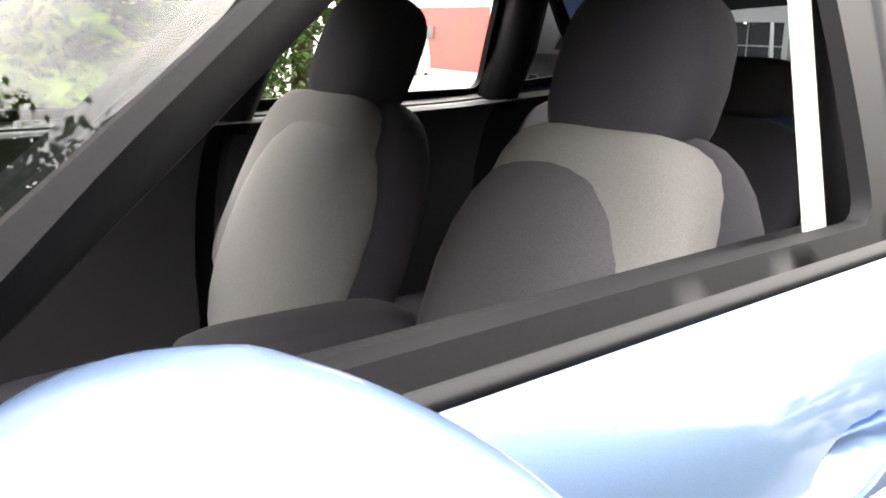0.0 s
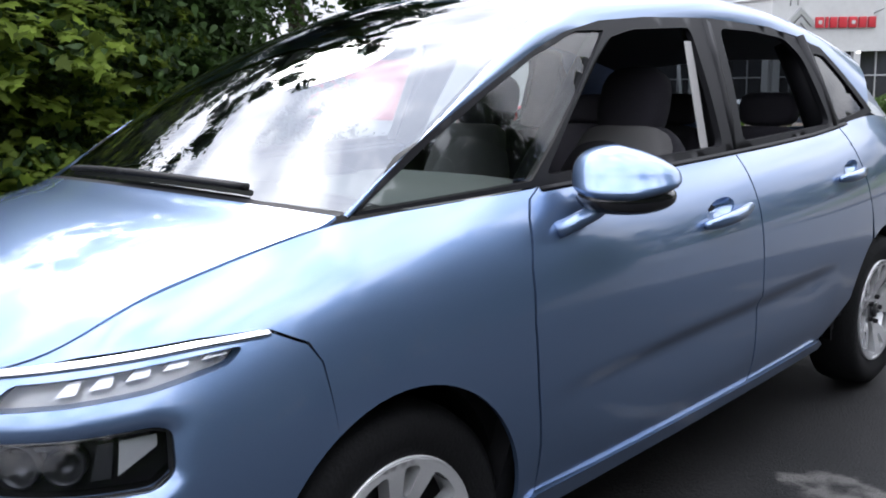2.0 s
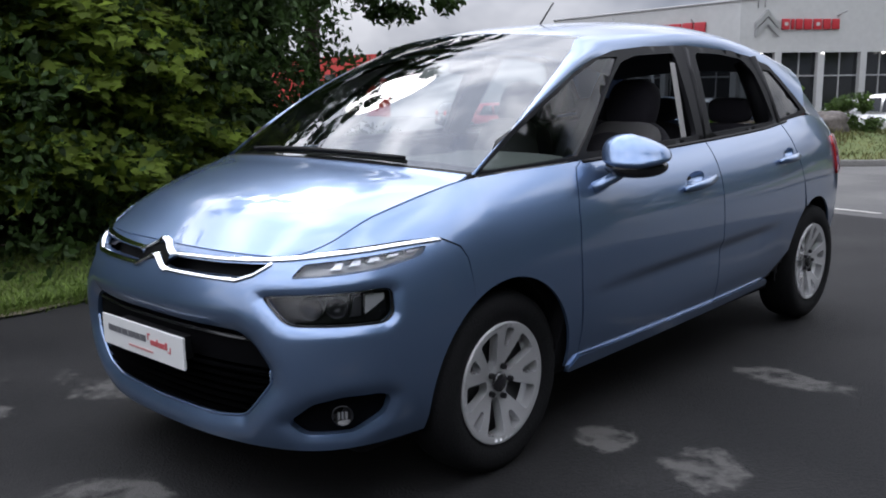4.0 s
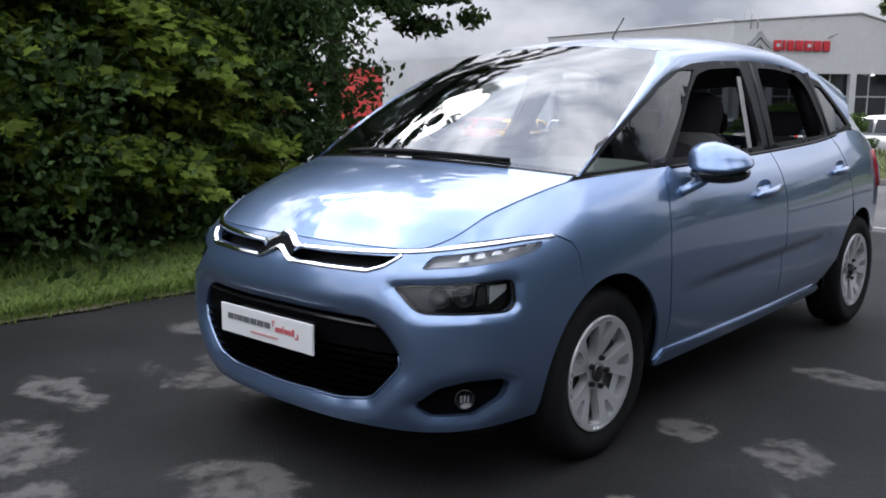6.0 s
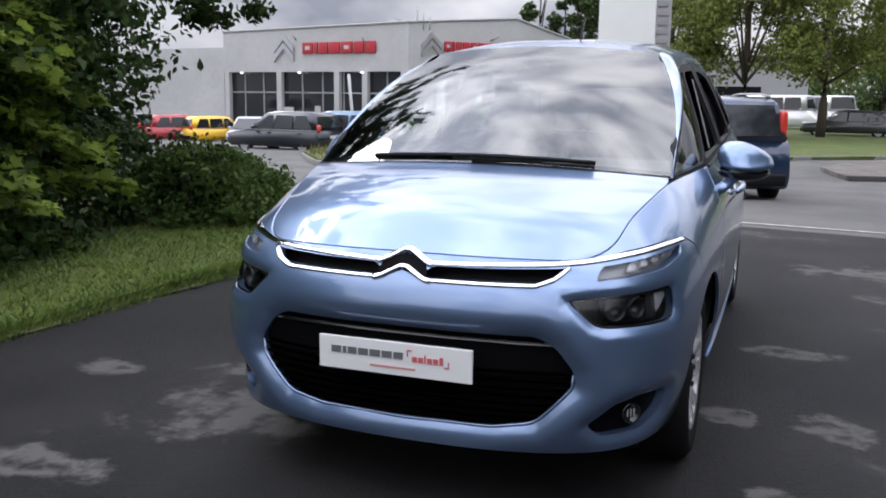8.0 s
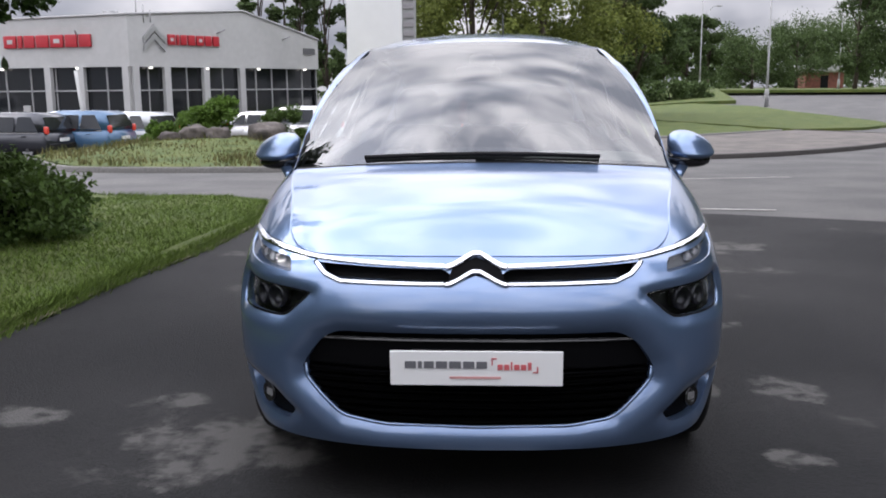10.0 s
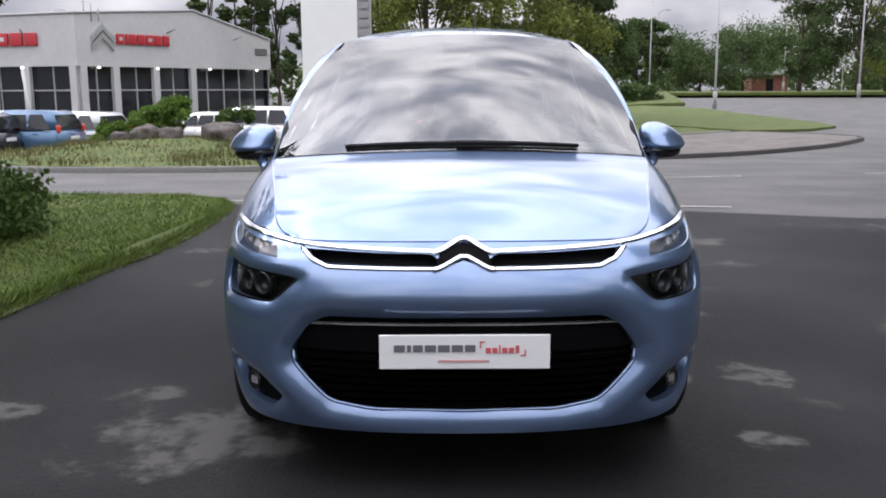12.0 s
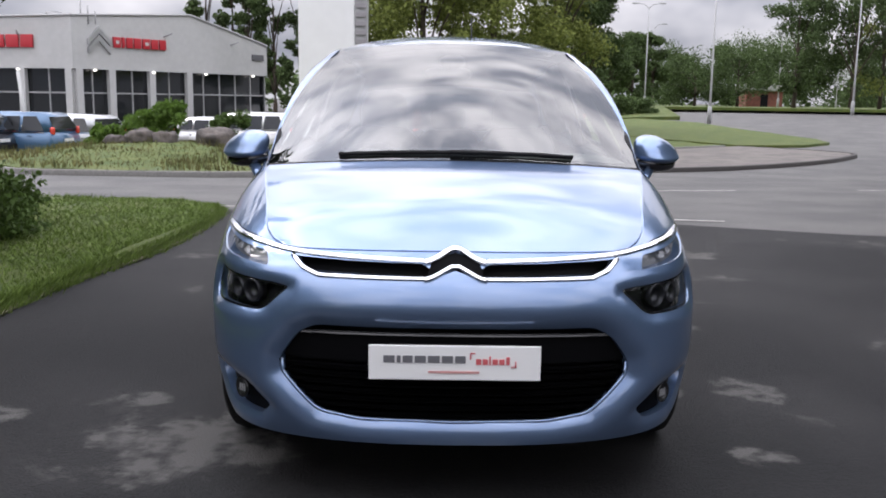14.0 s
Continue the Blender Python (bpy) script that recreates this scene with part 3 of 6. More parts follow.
screen_bulge = lambda a, b: (0, -0.02 * (1 - (2 * a - 1) ** 2) * math.sin(math.pi * b), 0.035 * (1 - (2 * a - 1) ** 2) * math.sin(math.pi * b))
windscreen = part("windscreen", coons(scr_base, scr_top, scr_side(-1), scr_side(1), 30, 24, screen_bulge), SCREEN, car, "large steep windscreen")
windscreen.visible_shadow = False
ROOF_EDGE = [scr_top(1), (0.56, 2.1, 1.553), (0.575, 2.55, 1.565), (0.58, 3.0, 1.55), (0.59, 3.4, 1.49), (0.60, 3.8, 1.40)]
roof_side_curve = lambda s: (lambda t: (lambda p: (s * p[0], p[1], p[2]))(curve3(ROOF_EDGE)(t)))
roof_rear = lambda a: ((2 * a - 1) * 0.60, 3.8 + 0.12 * (1 - (2 * a - 1) ** 2), 1.40 + 0.05 * (1 - (2 * a - 1) ** 2))
part("roof", thicken(coons(scr_top, roof_rear, roof_side_curve(-1), roof_side_curve(1), 20, 24, lambda a, b: (0, 0, 0.045 * (1 - (2 * a - 1) ** 4) * math.sin(math.pi * b) ** 0.7)), 0.01), PAINT, car)
# the silver band from the bonnet's corner over the doors
EDGE_OUT = [scr_side(1)(t) for t in np.linspace(0.0, 1.0, 8)] + ROOF_EDGE[1:]
BAND_LOW = [(0.838, 1.046), (1.008, 1.148), (1.186, 1.238), (1.367, 1.319), (1.541, 1.388), (1.695, 1.437), (1.80, 1.457), (1.90, 1.476), (2.15, 1.495), (2.55, 1.508), (3.0, 1.49), (3.34, 1.42), (3.66, 1.19)]
for s in (1, -1):
    o, i = curve3(EDGE_OUT), curve3([roof_side(y, z) for y, z in BAND_LOW])
    bm = bmesh.new()
    rows = []
    for t in np.linspace(0, 1, 50):
        a, b = Vector(o(t)), Vector(i(t))
        rim = (a - b)
        lift = Vector((0.35, -0.1, 0.35)) * rim.length * 0.5
        rows.append([bm.verts.new(Vector((s * p.x, p.y, p.z))) for p in (b + rim * k + lift * math.sin(math.pi * k) * 0.45 for k in np.linspace(0, 1, 7))])
    for r, q in zip(rows, rows[1:]):
        for k in range(6):
            bm.faces.new((r[k], r[k + 1], q[k + 1], q[k]))
    bmesh.ops.recalc_face_normals(bm, faces=bm.faces)
    part("roof_pillar", bm, PAINT, car)
# side windows: frames with openings, quarter lights, dark rear quarter glass
QUARTER = [(0.872, 1.050), (1.365, 1.074), (1.90, 1.452), (1.76, 1.446), (1.52, 1.370), (1.30, 1.278), (1.10, 1.182)]
FRONT_OPEN = [(1.42, 1.083), (1.57, 1.205), (1.77, 1.352), (1.91, 1.43), (2.05, 1.458), (2.40, 1.475), (2.33, 1.10)]
REAR_OPEN = [(2.47, 1.105), (2.60, 1.478), (2.85, 1.475), (3.08, 1.452), (3.16, 1.38), (3.20, 1.13)]
REAR_QUARTER = [(3.27, 1.40), (3.28, 1.14), (3.60, 1.175), (3.36, 1.39)]
frame_out = [(0.86, 1.042), (1.35, 1.06), (1.97, 1.062), (2.4, 1.078), (3.0, 1.105), (3.35, 1.122), (3.68, 1.165), (3.36, 1.425), (3.0, 1.495), (2.55, 1.512), (2.15, 1.50), (1.9, 1.48), (1.695, 1.440), (1.541, 1.391), (1.367, 1.322), (1.186, 1.241), (1.008, 1.151)]
glass_panel("window_frame", frame_out, [rounded(FRONT_OPEN, 0.03), rounded(REAR_OPEN, 0.04), rounded(REAR_QUARTER, 0.02), rounded(QUARTER, 0.01)], SATIN_BLACK, depth=-0.002, fold=0.022)
for ob in glass_panel("quarter_light", QUARTER, (), SIDE_GLASS, depth=0.006, fold=0) + glass_panel("rear_quarter_glass", REAR_QUARTER, (), DARK_GLASS, depth=0.006, fold=0):
    ob.visible_shadow = False

# wheels
def wheel(y, s):
    """Tyre, rim with paired spokes, hub cap and nuts; the outer face looks along +x."""
    w = part("wheel", lathe(bmesh.new(), [(-0.2, 0.2), (-0.2, 0.29), (-0.185, 0.318), (-0.14, 0.327), (-0.06, 0.327), (-0.018, 0.316), (0, 0.29), (-0.004, 0.25), (-0.012, 0.222), (-0.02, 0.212), (-0.2, 0.2)], (0, 0, 0), sides=56), RUBBER, car, "black tyre on a silver wheel")
    part("rim", lathe(bmesh.new(), [(-0.19, 0.20), (-0.03, 0.202), (-0.012, 0.218), (-0.006, 0.216), (-0.012, 0.206), (-0.03, 0.198), (-0.18, 0.19)], (0, 0, 0), sides=56), ALLOY, w, "silver rim")
    part("brake_disc", lathe(bmesh.new(), [(-0.11, 0.03), (-0.09, 0.06), (-0.09, 0.15), (-0.105, 0.15), (-0.11, 0.03)], (0, 0, 0), sides=32), BLACK, w)
    slots = []
    for k in range(5):
        q = 2 * math.pi * k / 5 + 0.72
        for lo, hi, w0, w1, off in ((0.058, 0.186, 0.020, 0.048, 0), (0.126, 0.191, 0.010, 0.025, math.pi / 5)):
            c, n = math.cos(q + off), math.sin(q + off)
            slots.append(rounded([(r * c - t * n, r * n + t * c) for r, t in ((lo, -w0), (hi, -w1), (hi + 0.006, 0), (hi, w1), (lo, w0))], 0.014, 3))
    disc = [(0.209 * math.cos(q), 0.209 * math.sin(q)) for q in np.linspace(0, 2 * math.pi, 49)[:-1]]
    dish = lambda a, b, d=0: (-0.008 - 0.044 * max(0, 1 - math.hypot(a, b) / 0.209) ** 1.3 + 0.012 * math.exp(-(math.hypot(a, b) / 0.05) ** 4) - d, a, b)
    part("wheel_trim", panel(dish, disc, slots, step=0.016, fold=0.036), ALLOY, w, "silver five-spoke wheel trim")
    # black disc added behind the trim slots to stand for their shade
    part("shade_plate", lathe(bmesh.new(), [(-0.075, 0.02), (-0.075, 0.2), (-0.08, 0.2), (-0.08, 0.02)], (0, 0, 0), sides=32), BLACK, w)
    part("hub_cap", lathe(bmesh.new(), [(-0.03, 0.036), (-0.020, 0.034), (-0.016, 0.028), (-0.015, 0.001)], (0, 0, 0), sides=28), GLOSS_BLACK, w, "dark hub cap")
    for k in range(5):
        q = 2 * math.pi * k / 5
        part("wheel_nut", lathe(bmesh.new(), [(-0.03, 0.011), (-0.014, 0.01), (-0.012, 0.001)], (0, 0.056 * math.cos(q), 0.056 * math.sin(q)), sides=6), BLACK, w, smooth=False)
    w.matrix_basis = pose(s * 0.85, y, 0.325, 0, 0, 0 if s > 0 else 180)
    return w


for y in (FRONT_AXLE, REAR_AXLE):
    for s in (1, -1):
        wheel(y, s)
        tuck = 0.0 if y > 2 else 0.06
        bm = bmesh.new()
        arcs = [[bm.verts.new((h, r * math.cos(q), r * math.sin(q))) for q in np.linspace(-0.15, math.pi + 0.15, 26)] for h, r in ((-0.3, 0.36), (-0.02 - tuck, 0.372), (-0.02 - tuck, 0.382))]
        for m0, m1 in zip(arcs, arcs[1:]):
            for k in range(25):
                bm.faces.new((m0[k], m0[k + 1], m1[k + 1], m1[k]))
        bm.faces.new([bm.verts.new((-0.3, 0.4 * math.cos(q), 0.4 * math.sin(q))) for q in np.linspace(0, math.pi, 20)])
        ob = part("wheel_liner", bm, BLACK, car)
        ob.matrix_basis = pose(s * 0.83, y - (0.05 if y > 2 else 0), 0.335, 0, 0, 0 if s > 0 else 180)

# closed underside
part("underbody", boxed(-0.72, 0.72, 0.3, 4.2, 0.2, 0.3, 0.03), BLACK, car)


# ---- nose details ----
def strip(path, half, height, bm=None):
    """A bevelled bar along a path: half wide upwards and downwards, height proud along the outward way."""
    bm = bm or bmesh.new()
    rings = []
    for i, (u, z) in enumerate(path):
        (ua_, za), (ub, zb) = path[max(i - 1, 0)], path[min(i + 1, len(path) - 1)]
        d = Vector((ub - ua_, zb - za)).normalized()
        n = Vector((-d.y, d.x))
        ring = []
        for k, h in ((-1, 0.006), (-0.88, -height * 0.45), (-0.12, -height), (0.12, -height), (0.88, -height * 0.45), (1, 0.006)):
            p = skin(u + n.x * k * half, min(z + n.y * k * half, top_z(abs(u))), h)
            ring.append(bm.verts.new(Vector(p) + Vector((0, 0, max(0, z + n.y * k * half - top_z(abs(u)))))))
        rings.append(ring)
    for a, b in zip(rings, rings[1:]):
        for k in range(5):
            bm.faces.new((a[k], b[k], b[k + 1], a[k + 1]))
    for r in (rings[0], rings[-1]):
        bm.faces.new(r)
    bmesh.ops.recalc_face_normals(bm, faces=bm.faces)
    return bm


def dense_path(points, step=0.02):
    out = []
    for (a, b), (c, d) in zip(points, points[1:]):
        n = max(1, round(abs(c - a) / step))
        out += [(a + (c - a) * k / n, b + (d - b) * k / n) for k in range(n)]
    return out + [points[-1]]


UPPER = [(0.075, 0.813), (0.26, 0.818), (0.42, 0.823), (0.6, 0.831), (0.82, 0.848), (1.06, 0.862), (1.185, 0.866)]
LOWER = [(0.075, 0.765), (0.26, 0.765), (0.43, 0.766), (0.49, 0.785), (0.545, 0.818)]
for s in (1, -1):
    part("chrome_bar", strip([(s * a, b) for a, b in dense_path(UPPER)], 0.0065, 0.007), CHROME, car, "bright chrome bar")
    part("chrome_bar", strip([(s * a, b) for a, b in dense_path(LOWER)], 0.0065, 0.007), CHROME, car, "bright chrome bar")
for zc in (0.815, 0.767):
    part("chrome_chevron", strip(dense_path([(-0.095, zc - 0.003), (-0.078, zc), (-0.06, zc + 0.008), (-0.012, zc + 0.034), (0.012, zc + 0.034), (0.06, zc + 0.008), (0.078, zc), (0.095, zc - 0.003)], 0.010), 0.0085, 0.014), CHROME, car, "polished chrome chevron")
part("badge_backing", panel(skin, [(-0.09, 0.762), (-0.07, 0.82), (0, 0.838), (0.07, 0.82), (0.09, 0.762), (0.0, 0.79)], (), step=0.02, warp=warp_z, depth=-0.002, fold=0.006), GRILLE_BLACK, car)
# lower grille: mesh bars, bumper beam, chrome rim
for k in range(7):
    z = 0.325 + k * 0.026
    w = 0.42 + 0.13 * min(1, k / 4)
    part("grille_bar", strip(dense_path([(-w, z), (w, z)], 0.05), 0.003, -0.055), GRILLE_BLACK, car)
part("bumper_beam", panel(skin, [(-0.55, 0.52), (-0.50, 0.592), (0.50, 0.592), (0.55, 0.52), (0.56, 0.5), (-0.56, 0.5)], (), step=0.05, warp=warp_z, depth=0.018, fold=0.03), GRILLE_BLACK, car)
part("beam_edge", strip(dense_path([(-0.50, 0.585), (-0.3, 0.590), (0, 0.591), (0.3, 0.590), (0.50, 0.585)], 0.05), 0.005, -0.012), GLOSS_BLACK, car, "glossy edge of the bumper beam")
rim = [p for p in rounded(GRILLE, 0.03) if p[1] < 0.50]
rim = sorted(rim, key=lambda p: p[0])
part("grille_rim", strip([(a * 0.997, b + 0.003) for a, b in rim], 0.005, 0.003), PAINT, car)
# number board with plain bars in place of its lettering
PLATE_WHITE = material("white number board", (0.70, 0.70, 0.69), 0.35, coat=0.3)
INK = material("dark grey print", (0.12, 0.12, 0.13), 0.4)
RED_INK = material("red print", (0.50, 0.10, 0.11), 0.4)
plate = part("number_board", boxed(-0.26, 0.26, -0.026, -0.016, 0.465, 0.572, 0.003), PLATE_WHITE, car, "white board with plain bars", smooth=False)
part("board_mount", boxed(-0.2, 0.2, -0.016, 0.05, 0.48, 0.56, 0.004), BLACK, car)
for k, w in enumerate((0.034, 0.012, 0.03, 0.034, 0.036, 0.034, 0.032)):
    x = -0.215 + sum((0.034, 0.012, 0.03, 0.034, 0.036, 0.034, 0.032)[:k]) + 0.006 * k
    part("print_bar", boxed(x, x + w, -0.0285, -0.0262, 0.519, 0.541), INK, plate, "dark grey printed bar", smooth=False)
for x0, x1, z0, z1 in ((0.064, 0.080, 0.515, 0.532), (0.084, 0.100, 0.515, 0.532), (0.104, 0.109, 0.515, 0.541), (0.114, 0.130, 0.515, 0.532), (0.134, 0.150, 0.515, 0.532), (0.155, 0.166, 0.515, 0.539),
                       (0.046, 0.050, 0.530, 0.552), (0.046, 0.062, 0.548, 0.552), (0.182, 0.186, 0.506, 0.526), (0.170, 0.186, 0.506, 0.510)):
    part("print_bar", boxed(x0, x1, -0.0285, -0.0262, z0, z1), RED_INK, plate, "red printed bar", smooth=False)
part("print_bar", boxed(-0.08, 0.075, -0.0285, -0.0262, 0.487, 0.494), material("pale red print", (0.5, 0.25, 0.24), 0.5), plate, "faint printed line", smooth=False)
# lamps
LAMP_DARK = material("smoked lamp housing", (0.012, 0.012, 0.014), 0.3, 0.2)
LAMP_SMOKE = material("smoked reflector", (0.035, 0.035, 0.04), 0.3, 0.5)
LAMP_PALE = material("silvered reflector", (0.58, 0.58, 0.6), 0.22, 0.6)
for s in (1, -1):
    flip = (lambda q: q) if s > 0 else mirror_poly
    grow = lambda poly, k: [(sum(p[0] for p in poly) / len(poly) + (a - sum(p[0] for p in poly) / len(poly)) * k, sum(p[1] for p in poly) / len(poly) + (b - sum(p[1] for p in poly) / len(poly)) * k) for a, b in poly]
    lamp = part("headlamp", panel(skin, flip(grow(HEADLAMP, 0.99)), (), step=0.04, warp=warp_z, depth=0.055, fold=0), LAMP_DARK, car, "smoked dark headlamp with silvered reflectors")
    part("lens", panel(skin, flip(grow(HEADLAMP, 0.985)), (), step=0.04, warp=warp_z, depth=0.004, fold=0), LENS, lamp).visible_shadow = False
    part("lamp_rim", strip([(s * a, b) for a, b in dense_path(grow(HEADLAMP, 0.97)[:] + [grow(HEADLAMP, 0.97)[0]], 0.03)], 0.006, -0.008), GLOSS_BLACK, lamp)
    for u, r in ((0.70, 0.034), (0.79, 0.03)):
        p = Vector(skin(s * u, 0.692, 0.05))
        o = (Vector(skin(s * u, 0.692, 0.0)) - p).normalized()
        turn = o.to_track_quat("X", "Z").to_matrix()
        part("reflector", lathe(bmesh.new(), [(0.004, 0.006), (0.006, r * 0.5), (0.02, r * 0.85), (0.034, r), (0.034, r + 0.004), (0.0, r + 0.004)], p, sides=24, m=turn), LAMP_SMOKE, lamp, "smoked round reflector")
    part("reflector", panel(skin, flip([(0.885, 0.668), (0.893, 0.724), (0.960, 0.727), (0.958, 0.708)]), (), step=0.03, warp=warp_z, depth=0.02, fold=0.02), LAMP_PALE, lamp, "bright facet")
    part("reflector", panel(skin, flip([(0.835, 0.662), (0.852, 0.720), (0.882, 0.722), (0.872, 0.664)]), (), step=0.03, warp=warp_z, depth=0.026, fold=0.02), LAMP_SMOKE, lamp, "smoked facet")
    part("lamp_fin", panel(skin, flip([(0.64, 0.712), (0.65, 0.722), (0.80, 0.73), (0.79, 0.718)]), (), step=0.03, warp=warp_z, depth=0.02, fold=0.015), LAMP_SMOKE, lamp, "smoked fin")
    day = part("day_running_lamp", panel(skin, flip(grow(DRL, 0.99)), (), step=0.03, warp=warp_z, depth=0.03, fold=0), material("grey lamp housing", (0.22, 0.22, 0.23), 0.3, 0.4), car, "slim clear lamp strip")
    part("lens", panel(skin, flip(grow(DRL, 0.985)), (), step=0.04, warp=warp_z, depth=0.004, fold=0), LENS, day).visible_shadow = False
    for k in range(5):
        u = 0.77 + 0.072 * k
        z = 0.800 + 0.009 * k
        part("reflector", panel(skin, flip([(u, z), (u + 0.03, z + 0.022), (u + 0.058, z + 0.026), (u + 0.045, z + 0.004)]), (), step=0.02, warp=warp_z, depth=0.012, fold=0.012), LAMP_PALE, day, "bright facet", smooth=False)
    fog = part("fog_lamp", panel(skin, flip(grow(FOG, 0.99)), (), step=0.04, warp=warp_z, depth=0.03, fold=0), GRILLE_BLACK, car, "black recess with a round fog lamp")
    p = Vector(skin(s * 0.80, 0.348, 0.03))
    turn = (Vector(skin(s * 0.74, 0.35, 0.0)) - Vector(skin(s * 0.74, 0.35, 0.05))).normalized().to_track_quat("X", "Z").to_matrix()
    part("bulb_housing", lathe(bmesh.new(), [(0.0, 0.034), (0.012, 0.034), (0.012, 0.03), (0.004, 0.026), (0.002, 0.004)], p, sides=20, m=turn), GLOSS_BLACK, fog)
    for k in (-1, 0, 1):
        q = p + turn @ Vector((0.008, 0.012 * k, 0))
        part("reflector", boxed(q.x - 0.0025, q.x + 0.0025, q.y - 0.0025, q.y + 0.0025, q.z - 0.012, q.z + 0.012), LAMP_PALE, fog, "bright sliver", smooth=False)
    tail = part("tail_lamp", panel(skin, flip([(4.58, 0.80), (4.56, 1.02), (4.95, 1.02), (5.1, 0.86)]), (), step=0.05, warp=warp_z, depth=-0.012, fold=0.02), material("red tail lamp", (0.45, 0.02, 0.02), 0.15, coat=0.8), car, "red tail lamp")

# ---- flank details ----
for s in (1, -1):
    for u0, u1, z0, z1 in ((2.64, 2.92, 0.900, 0.930), (3.66, 3.90, 0.945, 0.962)):
        cu, cz, ca, cb = CUPS[0] if u0 < 3 else CUPS[1]
        poly = cup_shape(cu, cz, ca + 0.004, cb + 0.004)
        dish = lambda a, b, d=0.0: skin(a, b, d + 0.002 + 0.034 * max(0, 1 - ((abs(a) - cu) / ca) ** 2 - ((b - cz - 0.012 * (abs(a) - cu) / ca) / cb) ** 2))
        part("handle_cup", panel(dish, poly if s > 0 else mirror_poly(poly), (), step=0.014, fold=0.0), PAINT, car)
        path = [Vector(skin(s * (u0 - 0.01 + (u1 - u0 + 0.02) * t), z0 - 0.008 + (z1 - z0) * t, -0.012 - 0.022 * math.sin(math.pi * t))) for t in np.linspace(0, 1, 12)]
        bm = bmesh.new()
        sweep(bm, path, 0.016, 10, flat=1.15, taper=lambda q: 0.55 + 0.5 * abs(math.sin(math.pi * q)) ** 0.5)
        part("door_handle", bm, PAINT, car)
    part("belt_seal", strip([(s * u, top_z(u) - 0.006) for u in np.linspace(1.99, 3.95, 40)], 0.007, 0.006), SATIN_BLACK, car)
    # mirror
    turn = pose(0, 0, 0, 0, 0, 44 * s).to_3x3()
    tip = lambda x: 1.0 - 0.34 * max(x, 0) ** 1.6
    slope = lambda x: 1.08 - 0.52 * max(0.0, x + 0.15) ** 1.15
    hull = lambda x, y, z: (s * x, (y if y < 0 else y * 0.7) * tip(x) + 0.42 * z * tip(x), (z * slope(x) if z > 0 else z * 0.5 * (1 - 0.3 * max(x, 0))) + 0.08 * max(x, 0))
    cap = superell(bmesh.new(), (s * 0.945, 1.535, 1.068), (0.132, 0.086, 0.082), 0.75, 0.8, 36, 22, m=turn, shape=hull)
    bmesh.ops.recalc_face_normals(cap, faces=cap.faces)
    mirror = part("door_mirror", cap, PAINT, car, "blue door mirror on a stalk")
    low = superell(bmesh.new(), (s * 0.945, 1.535, 1.022), (0.122, 0.080, 0.034), 0.8, 0.85, 28, 12, m=turn, shape=lambda x, y, z: (s * x, y * tip(x), z + 0.25 * x * x))
    bmesh.ops.recalc_face_normals(low, faces=low.faces)
    part("mirror_base", low, GLOSS_BLACK, mirror, "gloss black lower shell")
    part("mirror_glass", superell(bmesh.new(), (s * 0.925, 1.592, 1.062), (0.088, 0.006, 0.042), 0.6, 0.6, 20, 8, m=pose(0, 0, 0, 0, 0, 20 * s).to_3x3()), CHROME, mirror, "mirror glass")
    bm = bmesh.new()
    sweep(bm, [(s * x, y, z) for x, y, z in ((0.985, 1.495, 1.032), (1.01, 1.53, 1.040), (1.035, 1.565, 1.050), (1.045, 1.60, 1.060))], 0.009, 8, flat=1.4, taper=lambda q: 0.6 + 0.5 * math.sin(math.pi * min(1, q + 0.2)))
    part("repeater_lamp", bm, LAMP_PALE, mirror, "clear side repeater")
    bm = bmesh.new()
    sweep(bm, [(s * x, y, z) for x, y, z in ((0.85, 1.38, 0.957), (0.87, 1.42, 0.972), (0.895, 1.47, 0.995), (0.92, 1.51, 1.025))], 0.027, 10, flat=0.75)
    part("mirror_stalk", bm, PAINT, mirror)
# wiper
bm = bmesh.new()
blade = [(lambda p: (p[0], p[1], p[2]))(Vector(scr_base(t)) + Vector((0, 0.026, 0.026 + 0.006 * math.sin(math.pi * t)))) for t in np.linspace(0.20, 0.81, 26)]
sweep(bm, blade, 0.0075, 6, flat=1.2)
wiper = part("wiper", bm, BLACK, car, "black wiper blades")
bm = bmesh.new()
sweep(bm, [Vector(scr_base(t)) + Vector((0, 0.010, 0.030 + 0.004 * math.sin(math.pi * t))) for t in np.linspace(0.49, 0.81, 14)], 0.0075, 8, flat=1.0, taper=lambda q: 1.2 - 0.4 * q)
part("wiper_arm", bm, BLACK, wiper)
part("scuttle", coons(lambda a: Vector(bon_rear(a)) + Vector((0, -0.01, -0.012)), lambda a: Vector(scr_base(a)) + Vector((0, 0.06, 0.016)), lambda b: Vector(bon_rear(0)) * (1 - b) + (Vector(scr_base(0)) + Vector((0, 0.06, 0.016))) * b, lambda b: Vector(bon_rear(1)) * (1 - b) + (Vector(scr_base(1)) + Vector((0, 0.06, 0.016))) * b, 20, 3), SATIN_BLACK, car)
# dark border of the screen along the pillars
for s in (1, -1):
    bm = bmesh.new()
    sweep(bm, [Vector(scr_side(s)(t)) + Vector((-s * 0.012, 0.004, -0.002)) for t in np.linspace(0.0, 1, 20)], 0.005, 6)
    part("screen_seal", bm, SATIN_BLACK, car)
bm = bmesh.new()
sweep(bm, [(0.1, 2.05, 1.60), (0.1, 2.06, 1.62), (0.1, 2.16, 1.72)], 0.004, 6)
part("aerial", bm, BLACK, car)

